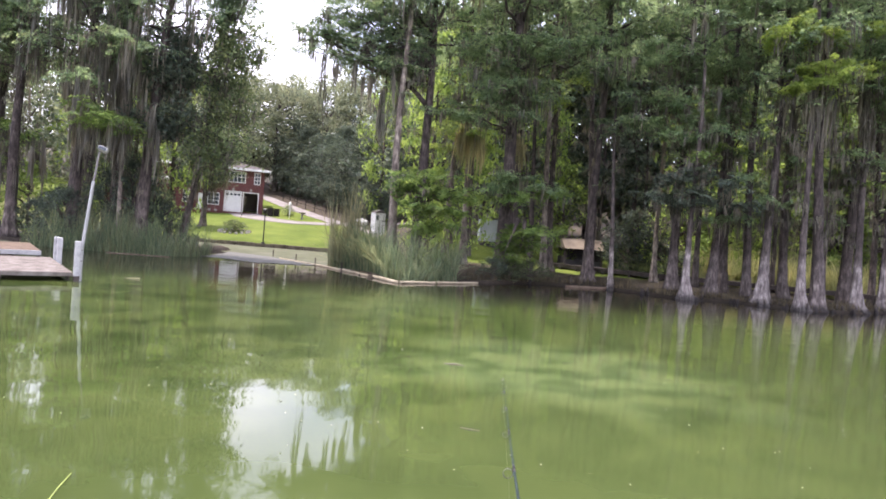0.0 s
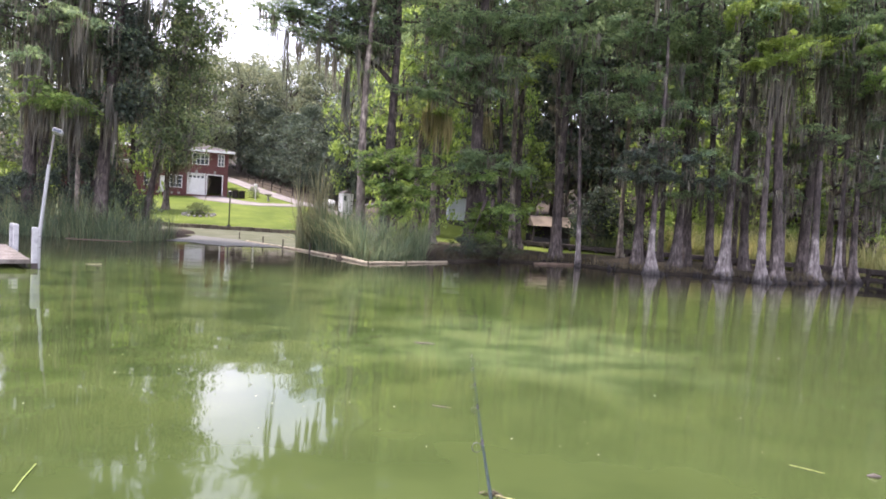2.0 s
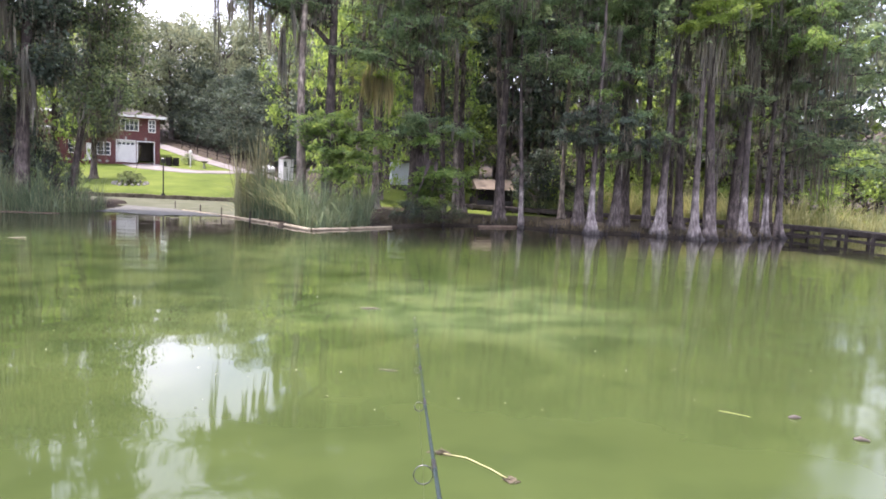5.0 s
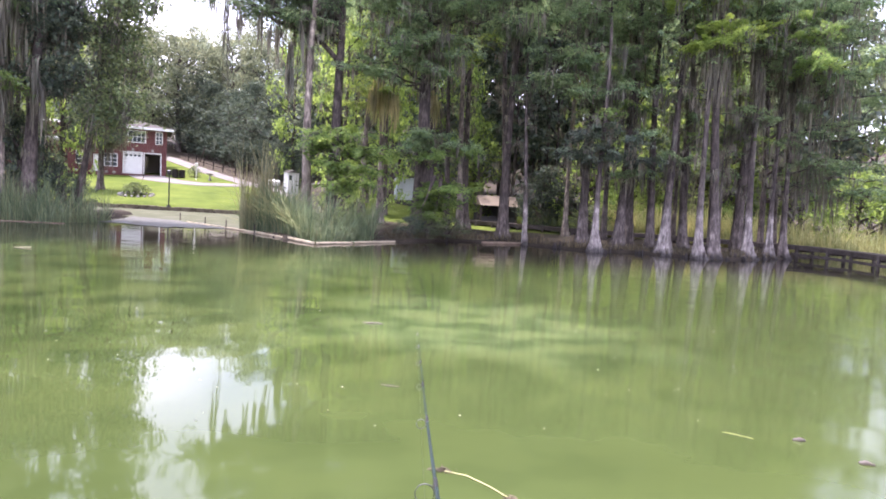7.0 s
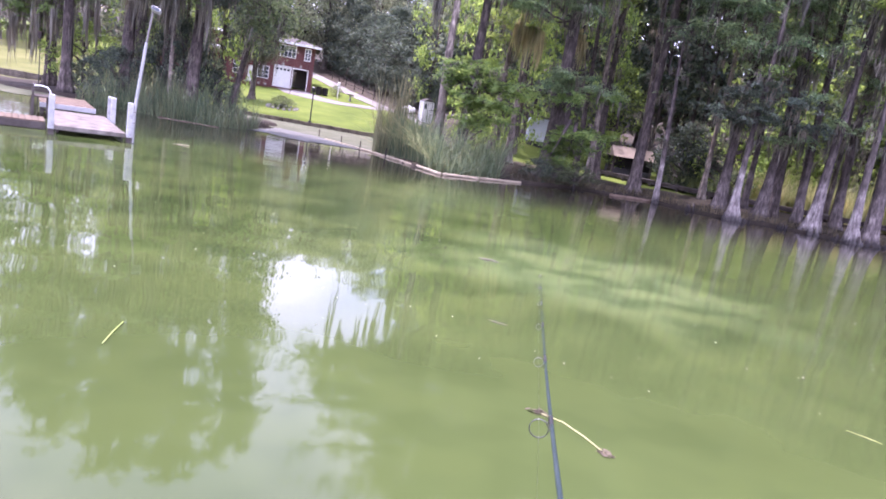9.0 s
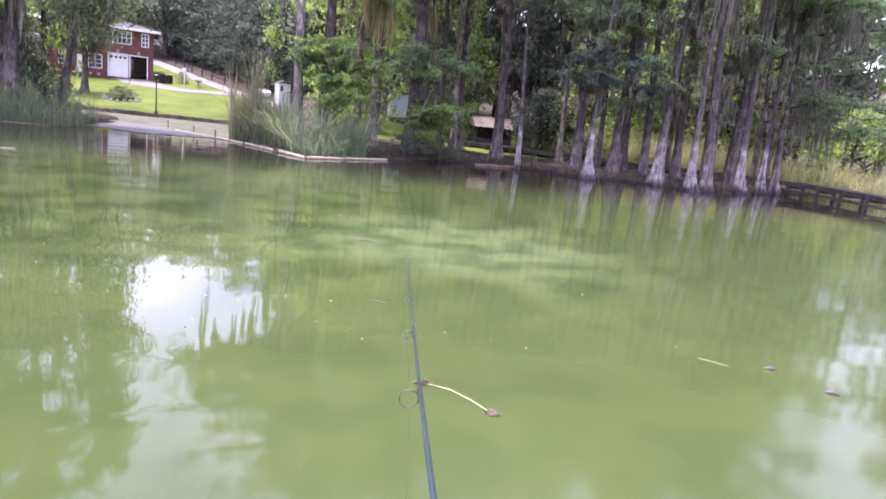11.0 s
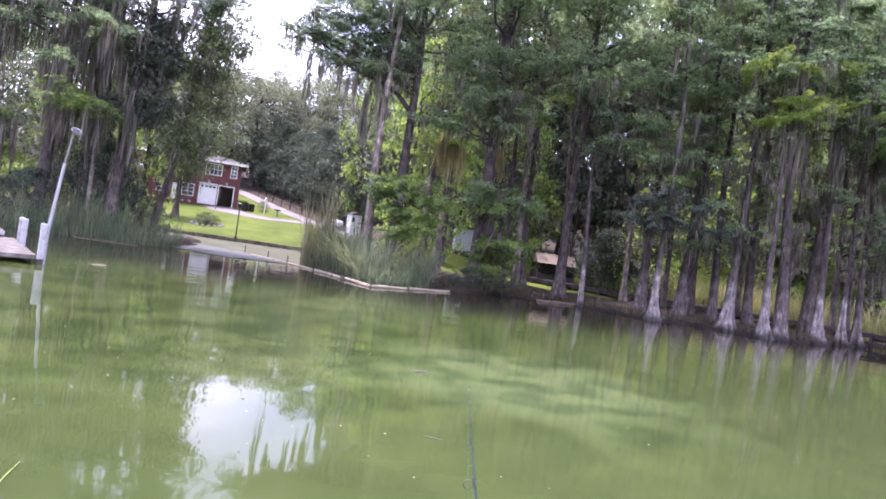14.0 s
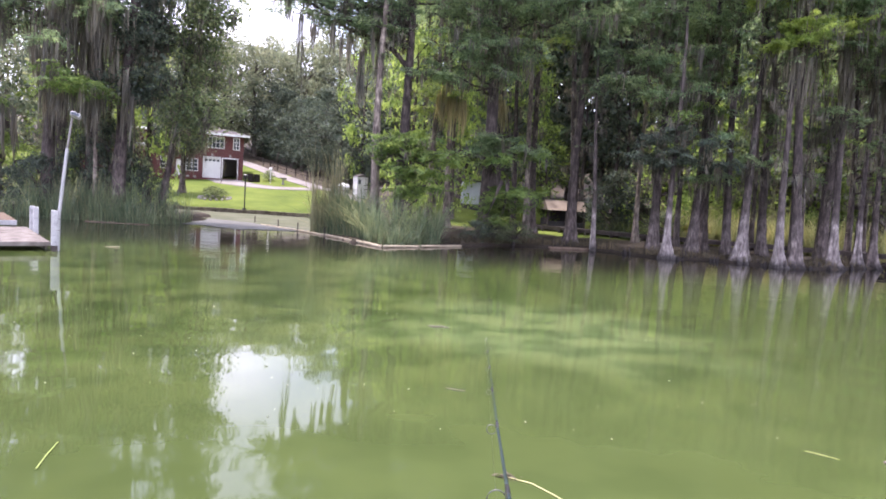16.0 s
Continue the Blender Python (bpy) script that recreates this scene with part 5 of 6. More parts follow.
def mat_of_weed(name, outline, z, material, label, seed):
    """A floating film with a ragged edge."""
    rng = np.random.default_rng(seed)
    pts = []
    for (ax, ay), (bx, by) in zip(outline, outline[1:] + outline[:1]):
        for f in np.linspace(0, 1, 14, endpoint=False):
            pts.append((ax + (bx - ax) * f + rng.normal(0, 0.10), ay + (by - ay) * f + rng.normal(0, 0.16)))
    bm = bmesh.new()
    face = bm.faces.new([bm.verts.new((x, y, z)) for x, y in pts])
    ext = bmesh.ops.extrude_face_region(bm, geom=[face])
    bmesh.ops.translate(bm, verts=[g for g in ext["geom"] if isinstance(g, bmesh.types.BMVert)], vec=(0, 0, -0.004))
    bmesh.ops.triangulate(bm, faces=bm.faces[:])
    bmesh.ops.recalc_face_normals(bm, faces=bm.faces[:])
    ob = part(name, bm, material)
    return tagged(ob, label, "duckweed", kind="stuff")


mat_of_weed("duckweed", [(-12.6, 37.0), (-5.9, 31.6), (-4.6, 31.0), (-5.0, 46.7), (-32, 46.7), (-30, 41), (-16, 39.5)], 0.012, DUCKWEED, "pale green duckweed film in the cove", 3)
mat_of_weed("pollen_scum", [(-11.9, 31.2), (-8.6, 30.0), (-5.6, 31.3), (-8.2, 34.5), (-12.4, 37.2)], 0.016, plain("grey_scum", ((0.045, 0.05, 0.038), (0.09, 0.09, 0.076), (0.14, 0.138, 0.122)), 2.2, 0.72, 0.3, fine=16.0), "grey pollen scum on still water", 4)
mat_of_weed("duckweed", [(-30, 29.5), (-21, 27.5), (-19.8, 30), (-21, 38), (-32, 40)], 0.012, DUCKWEED, "pale duckweed film behind the dock", 5)

# ---- log boom ----
def log(a, b, r, seed, label, wood):
    rng = np.random.default_rng(seed)
    a, b = Vector(a), Vector(b)
    root = thing("floating_log", Matrix.Translation(a), label, "log", "log boom")
    f = np.linspace(0, 1, 10)
    p = np.array([np.array(b - a) * q for q in f])
    p[1:-1, :2] += rng.normal(size=(8, 2)) * 0.03
    v, q = tube(p, r * rng.uniform(0.9, 1.1, 10), 10)
    bm = bmesh.new()
    bm.from_mesh(mesh_of("tmp", v, q))
    bmesh.ops.holes_fill(bm, edges=[e for e in bm.edges if e.is_boundary])
    part("log", bm, wood, root, smooth=True)


for k, (a, b, r) in enumerate((((-8.8, 34.4, 0.02), (-6.3, 31.4, 0.03), 0.045), ((-6.2, 31.3, 0.03), (-4.5, 29.2, 0.03), 0.05), ((-4.5, 29.1, 0.05), (-2.9, 26.6, 0.03), 0.065), ((-2.8, 26.5, 0.06), (-1.65, 24.75, 0.03), 0.07),
                                ((-1.55, 24.75, 0.05), (-0.2, 26.0, 0.03), 0.055), ((-0.1, 26.1, 0.05), (1.65, 27.8, 0.03), 0.055), ((-15.2, 28.7, 0.0), (-12.4, 28.9, 0.0), 0.03), ((6.0, 30.2, 0.03), (8.2, 31.0, 0.03), 0.08))):
    log(a, b, r, 700 + k, ("pale barkless" if k < 6 else "dull brown") + " log floating at the reeds' edge", LOGWOOD if k < 6 else PLANK_BROWN)
for k, (x, y) in enumerate(((-7.6, 33.0), (-6.25, 31.35), (-4.6, 29.2), (-9.6, 36.0))):
    s = thing("stake", pose(x, y, -0.6), "thin grey wooden stake in the cove", "stake", "stakes of the boom")
    pipe("stake_rod", [(0, 0, 0), (0.01, 0, 0.5), (0.0, 0.01, 1.0)], [0.03, 0.03, 0.028], PLANK_GREY, s)

# ---- cypress knees and roots along the water's edge ----
rk = np.random.default_rng(41)
for k in range(60):
    x = rk.uniform(3.4, 21.5)
    y = float(shore(x)) + rk.uniform(-0.35, 0.5)
    h, r = rk.uniform(0.12, 0.42), rk.uniform(0.05, 0.12)
    knee = thing("cypress_knee", pose(x, y, min(float(ground_z(x, y)), 0.0) - 0.05, rk.uniform(-8, 8), rk.uniform(-8, 8)), "knobbly dark cypress knee at the water's edge", "root", "cypress knees")
    pipe("knee", [(0, 0, -0.1), (0, 0, 0.25 * h), (0.01, 0, 0.6 * h), (0.0, 0.01, 0.9 * h), (0, 0, h + 0.03)], [1.5 * r, 1.0 * r, 0.7 * r, 0.5 * r, 0.05 * r], BARK_DARK, knee, "", 9)
reed_bed("sedge", 3.5, 21.5, 1.6, 2600, 0.45, 8, SEDGE, "short brown sedge and twigs on the bank", None, 0.5, 0.02)
reed_bed("sedge", 1.2, 4.5, 2.0, 500, 0.6, 9, SEDGE, "short brown sedge beside the reeds", None, 0.5, 0.02)

# ---- dock ----
ORIGIN, RIGHT = Vector((-11.24, 16.02, 0)), Vector((1.34, 1.03, 0))
ACROSS = RIGHT.length
DOCK = Matrix.Translation(ORIGIN) @ Matrix.Rotation(math.atan2(RIGHT.y, RIGHT.x), 4, "Z")
dock = thing("dock", DOCK, "small weathered dock with pale boards and white posts", "dock")
DECK_Z = 0.25
rng = random.Random(5)
for k in range(34):
    y = 0.05 + k * 0.15
    part("deck_board", box(0.02 + rng.uniform(-0.02, 0.02), ACROSS - 0.02 + rng.uniform(-0.02, 0.02), y, y + 0.135, DECK_Z - 0.035, DECK_Z + rng.uniform(-0.004, 0.004), 0.006), PLANK_PALE, dock)
part("fascia", box(0, ACROSS, -0.005, 0.04, DECK_Z - 0.12, DECK_Z - 0.005, 0.006), PLANK_PALE, dock, "weathered pale front fascia")
for x in (0.06, ACROSS - 0.11):
    part("joist", box(x, x + 0.05, 0.05, 5.1, DECK_Z - 0.2, DECK_Z - 0.037, 0.004), PLANK_GREY, dock)
for x, y, h in ((-0.075, -0.02, 0.78), (ACROSS + 0.075, -0.02, 0.84), (ACROSS + 0.075, 3.7, 0.74), (ACROSS + 0.075, 4.6, 0.72)):
    post = part("post", box(x - 0.07, x + 0.07, y - 0.07, y + 0.07, -1.2, DECK_Z + h, 0.012), OLDWHITE, dock, "weathered white-painted square post")
    part("wet_band", box(x - 0.074, x + 0.074, y - 0.074, y + 0.074, -0.5, 0.16, 0.012), PLANK_GREY, post, "dark waterline stain")
walkway = thing("gangway", DOCK, "brown plank gangway reaching the dock", "gangway")
for k in range(30):
    x = -0.16 - 0.15 * (k + 1)
    part("deck_board", box(x, x + 0.138, 0.85 + rng.uniform(-0.02, 0.02), 2.15 + rng.uniform(-0.02, 0.02), DECK_Z - 0.05, DECK_Z - 0.012 + rng.uniform(-0.004, 0.004), 0.005), PLANK_BROWN, walkway)
part("side_beam", box(-4.7, -0.16, 0.84, 0.89, DECK_Z - 0.24, DECK_Z - 0.053, 0.005), PLANK_GREY, walkway)
part("side_beam", box(-4.7, -0.16, 2.1, 2.15, DECK_Z - 0.24, DECK_Z - 0.053, 0.005), PLANK_GREY, walkway)
for x in (-0.3, -2.4, -4.5):
    part("post", box(x - 0.06, x + 0.06, 0.9, 1.02, -1.2, DECK_Z - 0.053, 0.01), PLANK_GREY, walkway)
landing = thing("landing_stage", DOCK @ pose(0.55, 6.4, -0.12), "low brown landing stage strewn with dead leaves behind the dock", "landing stage")
for k in range(30):
    part("deck_board", box(-0.7, 0.95, k * 0.15, k * 0.15 + 0.138, 0.47, 0.5, 0.005), PLANK_BROWN, landing)
part("fascia", box(-0.72, 0.97, -0.03, 0.02, 0.33, 0.49, 0.005), OLDWHITE, landing, "weathered white front edge")
for x in (-0.65, 0.9):
    part("post", box(x - 0.05, x + 0.05, 0.03, 0.13, -1.0, 0.47, 0.008), PLANK_GREY, landing)
seat = thing("dock_bench", DOCK @ pose(-0.12, 5.0, -0.2), "weathered grey plank bench with curved arm", "bench")
part("bench_seat", box(-0.25, 0.22, 0, 1.1, 0.80, 0.84, 0.008), PLANK_GREY, seat)
part("backrest", box(-0.29, -0.25, 0, 1.1, 0.84, 1.2, 0.008), PLANK_GREY, seat)
for x in (-0.27, 0.17):
    for y in (0.03, 0.99):
        part("leg", box(x - 0.04, x + 0.04, y, y + 0.08, -1.0, 0.80, 0.008), PLANK_GREY, seat)
pipe("arm", [(0.2, 0.05, 0.84), (0.2, 0.05, 1.02), (0.12, 0.05, 1.14), (-0.05, 0.05, 1.17), (-0.26, 0.05, 1.15)], [0.025] * 5, WHITE, seat, "pale curved armrest")

feeder = thing("bird_feeder", Matrix.Translation((-24.84, 34.00, 0.64)), "small feeder on a thin dark pole behind the dock", "bird feeder")
pipe("pole", [(0, 0, -0.8), (0, 0, 0.9), (0.01, 0, 2.3)], [0.03, 0.028, 0.025], BLACK, feeder, "", 8)
part("feeder_box", box(-0.11, 0.11, -0.1, 0.1, 2.05, 2.35, 0.02), PLANK_GREY, feeder)
part("feeder_roof", box(-0.17, 0.17, -0.16, 0.16, 2.352, 2.40, 0.02), PLANK_BROWN, feeder)
lamp_pole = thing("lamp_pole", Matrix.Translation((-9.85, 17.28, 0)), "leaning pipe with a floodlight strapped to the dock post", "lamp")
pipe("pipe", [(0, 0, -0.9), (0.02, 0.0, 0.9), (0.24, -0.05, 2.75)], [0.045, 0.045, 0.04], METAL, lamp_pole, "pale galvanised pipe", 12)
pipe("conduit", [(0.24, -0.05, 2.72), (0.31, -0.06, 3.2), (0.36, -0.06, 3.55)], [0.028, 0.026, 0.026], CONDUIT, lamp_pole, "dull upper conduit", 10)
head = part("floodlight", box(-0.12, 0.12, -0.09, 0.09, -0.06, 0.06, 0.02), METAL, lamp_pole, "pale floodlight head", pose(0.46, -0.08, 3.62, -20, 18, 10))
part("lens", box(-0.1, 0.1, -0.1, -0.088, -0.045, 0.045, 0.004), GLASS, head)
for z in (0.55, 0.85):
    pipe("strap", [(math.cos(a) * 0.055, math.sin(a) * 0.055, z + 0.005 * math.sin(3 * a)) for a in np.linspace(0, 2 * math.pi, 13)], [0.014] * 13, CONDUIT, lamp_pole, "", 6)

# ---- boardwalk ----
PATH = [(6.9, 44.0), (8.9, 41.5), (11.5, 39.0), (14.3, 37.0), (17.0, 35.4), (19.8, 34.0), (22.0, 32.9), (23.8, 31.4), (24.4, 28.0), (23.8, 23.0), (22.6, 17.0), (21.8, 12.0)]
boardwalk = thing("boardwalk", Matrix.Identity(4), "low weathered grey boardwalk behind the cypresses", "boardwalk")
TOP = 0.70
for (ax, ay), (bx, by) in zip(PATH, PATH[1:]):
    a, b = Vector((ax, ay, 0)), Vector((bx, by, 0))
    ln = (b - a).length
    m = Matrix.Translation(a) @ Matrix.Rotation(math.atan2(by - ay, bx - ax), 4, "Z")
    bm = bmesh.new()
    for k in range(int(ln / 0.15)):
        box(k * 0.15, k * 0.15 + 0.138, -0.6 + rng.uniform(-0.02, 0.02), 0.6 + rng.uniform(-0.02, 0.02), TOP - 0.04, TOP + rng.uniform(-0.004, 0.004), 0, bm)
    tagged(part("decking", bm, PLANK_GREY, boardwalk, m=m), kind="stuff")
    for y in (-0.56, 0.5):
        part("side_beam", box(-0.1, ln + 0.1, y, y + 0.06, TOP - 0.23, TOP - 0.044, 0.006), PLANK_GREY, boardwalk, m=m)
    for x in np.arange(0.3, ln, 1.9):
        for y in (-0.62, 0.5):
            part("post", box(x - 0.07, x + 0.07, y, y + 0.12, -1.3, TOP - 0.05, 0.01), PLANK_GREY, boardwalk, m=m)
        part("cross_brace", box(x - 0.03, x + 0.03, -0.5, 0.5, TOP - 0.34, TOP - 0.24, 0.005), PLANK_GREY, boardwalk, m=m)
# low rail boards between the outer posts over open water
for (ax, ay), (bx, by) in zip(PATH[7:], PATH[8:]):
    m = Matrix.Translation((ax, ay, 0)) @ Matrix.Rotation(math.atan2(by - ay, bx - ax), 4, "Z")
    ln = math.hypot(bx - ax, by - ay)
    part("rail_board", box(0, ln, -0.66, -0.63, 0.16, 0.30, 0.005), PLANK_GREY, boardwalk, m=m)


# ---- house ----
def wall_boxes(x0, x1, z0, z1, y0, y1, holes):
    """A wall between two heights with openings through it."""
    xs = sorted({x0, x1, *(h[0] for h in holes), *(h[1] for h in holes)})
    zs = sorted({z0, z1, *(h[2] for h in holes), *(h[3] for h in holes)})
    bm = bmesh.new()
    for xa, xb in zip(xs, xs[1:]):
        for za, zb in zip(zs, zs[1:]):
            mx, mz = (xa + xb) / 2, (za + zb) / 2
            if not any(h[0] < mx < h[1] and h[2] < mz < h[3] for h in holes):
                box(xa, xb, y0, y1, za, zb, 0, bm)
    return bm


def window(parent, x0, x1, z0, z1, y, cols, rows):
    """A white sash window with panes, set in an opening whose outer face is at y."""
    f = 0.07
    frame_bm = bmesh.new()
    for a in ((x0 - f, x1 + f, z1, z1 + f), (x0 - f, x1 + f, z0 - f, z0), (x0 - f, x0, z0, z1), (x1, x1 + f, z0, z1)):
        box(a[0], a[1], y - 0.04, y + 0.02, a[2], a[3], 0.006, frame_bm)
    win = part("window", frame_bm, WHITE, parent, "white window frame")
    bars = bmesh.new()
    for c in range(1, cols):
        x = x0 + (x1 - x0) * c / cols
        box(x - 0.025, x + 0.025, y + 0.02, y + 0.06, z0, z1, 0, bars)
    for r in range(1, rows):
        z = z0 + (z1 - z0) * r / rows
        box(x0, x1, y + 0.022, y + 0.058, z - 0.025, z + 0.025, 0, bars)
    part("glazing_bars", bars, WHITE, win)
    for c in range(cols):
        for r in range(rows):
            xa, xb = x0 + (x1 - x0) * c / cols, x0 + (x1 - x0) * (c + 1) / cols
            za, zb = z0 + (z1 - z0) * r / rows, z0 + (z1 - z0) * (r + 1) / rows
            part("pane", box(xa, xb, y + 0.062, y + 0.07, za, zb), GLASS, win)


HX, HY, HZ = 0.0, 65.0, 2.55
FACING = Matrix.Translation((-18.75, HY, 0)) @ Matrix.Rotation(radians(17), 4, "Z") @ Matrix.Translation((18.75, 0, 0))
house = thing("house", FACING, "two-storey red brick house with grey hip roof and white trim", "house")
LOW_W = [(-26.35, -25.45, 3.25, 4.4), (-24.05, -23.05, 3.2, 4.3)]
DOOR = (-25.0, -24.4, 2.62, 4.2)
GAR = (-22.45, -20.95, 2.56, 4.58)
OPEN = (-20.68, -19.3, 2.56, 4.55)
UP = [(-22.1, -20.65, 5.6, 6.62), (-19.7, -19.2, 5.55, 6.62), (-24.9, -23.9, 5.5, 6.55), (-27.0, -26.0, 5.5, 6.55)]
part("front_wall", wall_boxes(-28.8, -18.75, 1.6, 6.85, 0, 0.3, LOW_W + UP + [DOOR, GAR, OPEN]), BRICK, house, "red brick front wall")
part("side_wall", box(-19.05, -18.75, 0.3, 9.0, 1.6, 6.85), BRICK, house)
part("side_wall", box(-28.8, -28.5, 0.3, 9.0, 1.6, 6.85), BRICK, house)
part("back_wall", box(-28.8, -18.75, 9.0, 9.3, 1.6, 6.85), BRICK, house)
part("floor_slab", box(-28.5, -19.05, 0.3, 9.0, 2.3, 2.5), CONCRETE, house)
part("upper_floor", box(-28.5, -19.05, 0.3, 9.0, 4.8, 5.0), DARK, house)
part("inner_wall", box(-28.5, -19.05, 3.0, 3.1, 2.5, 4.8), CONCRETE, house, "grey back wall of the garage")
for w in LOW_W:
    window(house, *w, 0, 2, 3)
window(house, *UP[0], 0, 4, 2)
for w in UP[1:]:
    window(house, *w, 0, 2, 3)
d = part("front_door", box(DOOR[0], DOOR[1], 0.08, 0.13, DOOR[2], DOOR[3], 0.01), WHITE, house, "white panelled front door")
part("door_panel", box(DOOR[0] + 0.1, DOOR[1] - 0.1, 0.065, 0.079, DOOR[2] + 0.2, DOOR[2] + 0.8, 0.005), WHITE, d)
part("door_panel", box(DOOR[0] + 0.1, DOOR[1] - 0.1, 0.065, 0.079, DOOR[2] + 0.95, DOOR[3] - 0.15, 0.005), WHITE, d)
g = part("garage_door", box(GAR[0], GAR[1], 0.10, 0.14, GAR[2], GAR[3], 0.008), WHITE, house, "closed white sectional garage door")
for k in range(4):
    for c in range(4):
        x, z = GAR[0] + 0.05 + c * 0.365, GAR[2] + 0.06 + k * 0.5
        if k < 3:
            part("door_panel", box(x, x + 0.33, 0.085, 0.099, z, z + 0.38, 0.006), WHITE, g)
        else:
            part("door_light", box(x + 0.05, x + 0.28, 0.085, 0.099, z + 0.1, z + 0.3, 0.004), GLASS, g)
trim = bmesh.new()
for h in (GAR, OPEN):
    for a in ((h[0] - 0.1, h[0] - 0.002, h[2], h[3] + 0.1), (h[1] + 0.002, h[1] + 0.1, h[2], h[3] + 0.1), (h[0], h[1], h[3] + 0.002, h[3] + 0.1)):
        box(a[0], a[1], -0.03, 0.06, a[2], a[3], 0.005, trim)
part("trim", trim, WHITE, house, "white trim round the garage openings")
for x in (-21.7, -20.0):
    part("keystone", box(x - 0.1, x + 0.1, -0.04, -0.002, 4.68, 4.98, 0.01), STONE, house)
roof = bmesh.new()
E0, E1, F0, F1, RZ = -29.4, -18.2, -0.6, 9.9, 6.98
vs = [roof.verts.new(c) for c in ((E0, F0, RZ), (E1, F0, RZ), (E1, F1, RZ), (E0, F1, RZ), (E0 + 4.6, 4.65, RZ + 1.25), (E1 - 4.6, 4.65, RZ + 1.25))]
for q in ((0, 1, 5, 4), (1, 2, 5), (2, 3, 4, 5), (3, 0, 4), (3, 2, 1, 0)):
    roof.faces.new([vs[i] for i in q])
part("roof", roof, SHINGLE, house, "grey shingled hip roof")
part("fascia", box(E0, E1, F0 - 0.03, F0, RZ - 0.2, RZ + 0.02, 0.005), WHITE, house, "white eaves board")
part("fascia", box(E1, E1 + 0.03, F0, F1, RZ - 0.2, RZ + 0.02, 0.005), WHITE, house)
part("soffit", box(E0, E1, F0, 0.0, RZ - 0.14, RZ - 0.11), WHITE, house)
for k in range(9):
    x = -28.2 + k * 0.62
    pl = bmesh.new()
    bmesh.ops.create_icosphere(pl, subdivisions=2, radius=0.16, matrix=pose(x, -0.5, HZ + 0.05) @ Matrix.Diagonal((1, 1, 0.8, 1)))
    part("edging_stone", pl, STONE, house)
annexe = thing("carport", FACING @ pose(0, -1.0, 0), "dark flat-roofed carport beside the brick house", "carport")
part("flat_roof", box(-33.5, -26.9, -2.5, -0.05, 5.12, 5.32, 0.01), WHITE, annexe, "white-edged flat roof")
part("rear_wall", box(-33.4, -28.85, 1.0, 1.25, 1.8, 5.12), BRICK, annexe)
for x in (-33.3, -30.2, -27.1):
    part("post", box(x - 0.08, x + 0.08, -2.4, -2.24, 1.3, 5.12, 0.01), BLACK, annexe)

# drive, road and seawall: strips that follow the ground
def strip(name, points, width, material, label, lift=0.03, category="road"):
    pts = np.array(points, float)
    t = np.linspace(0, len(pts) - 1, (len(pts) - 1) * 14 + 1)
    c = np.stack([np.interp(t, np.arange(len(pts)), pts[:, k]) for k in range(2)], -1)
    wd = np.interp(t, np.arange(len(pts)), width)
    d = np.gradient(c, axis=0)
    d /= np.linalg.norm(d, axis=1)[:, None]
    s = np.stack([-d[:, 1], d[:, 0]], -1)
    rows = []
    for q in np.linspace(-0.5, 0.5, 7):
        p = c + s * (wd * q)[:, None]
        rows.append(np.concatenate([p, (ground_z(p[:, 0], p[:, 1]) + lift)[:, None]], 1))
    v = np.stack(rows, 1)
    n, m = v.shape[:2]
    low = v.copy()
    low[..., 2] -= 0.12
    i, j = np.meshgrid(np.arange(n - 1), np.arange(m - 1), indexing="ij")
    f = np.stack([i * m + j, i * m + j + 1, (i + 1) * m + j + 1, (i + 1) * m + j], -1).reshape(-1, 4)
    k = np.arange(n - 1)
    N = n * m
    sides = [np.stack([k * m + e, (k + 1) * m + e, (k + 1) * m + e + N, k * m + e + N], -1) for e in (0, m - 1)]
    ob = new(name, mesh_of(name, np.concatenate([v.reshape(-1, 3), low.reshape(-1, 3)]), np.concatenate([f, *sides]), [material], True))
    return tagged(ob, label, category, kind="structure")


strip("road", [(-2.5, 57.5), (-7.0, 60.0), (-10.4, 62.6), (-13.7, 67.3), (-17.2, 72.7), (-20.5, 78.4), (-24.0, 84.4), (-31, 95)], [1.8, 1.9, 1.7, 1.7, 1.8, 1.9, 2.0, 2.0], CONCRETE, "pale concrete road climbing past the house")
strip("driveway", [(-20.6, 64.8), (-19.2, 62.8), (-17.2, 61.5), (-14.7, 60.6), (-10.6, 61.6)], [3.0, 3.0, 2.4, 2.0, 1.8], CONCRETE, "pale concrete drive to the garage", 0.045, "driveway")
wall = bmesh.new()
for k in range(32):
    x0 = -44.0 + k * 1.25
    box(x0 + 0.01, x0 + 1.24, 46.75 + 0.05 * math.sin(k * 1.7), 46.98 + 0.05 * math.sin(k * 1.7), -0.6, 0.29 + 0.02 * math.sin(k * 2.3), 0.015, wall)
tagged(part("seawall", wall, BANKWOOD), "low weathered timber seawall along the lawn", "seawall", kind="structure")

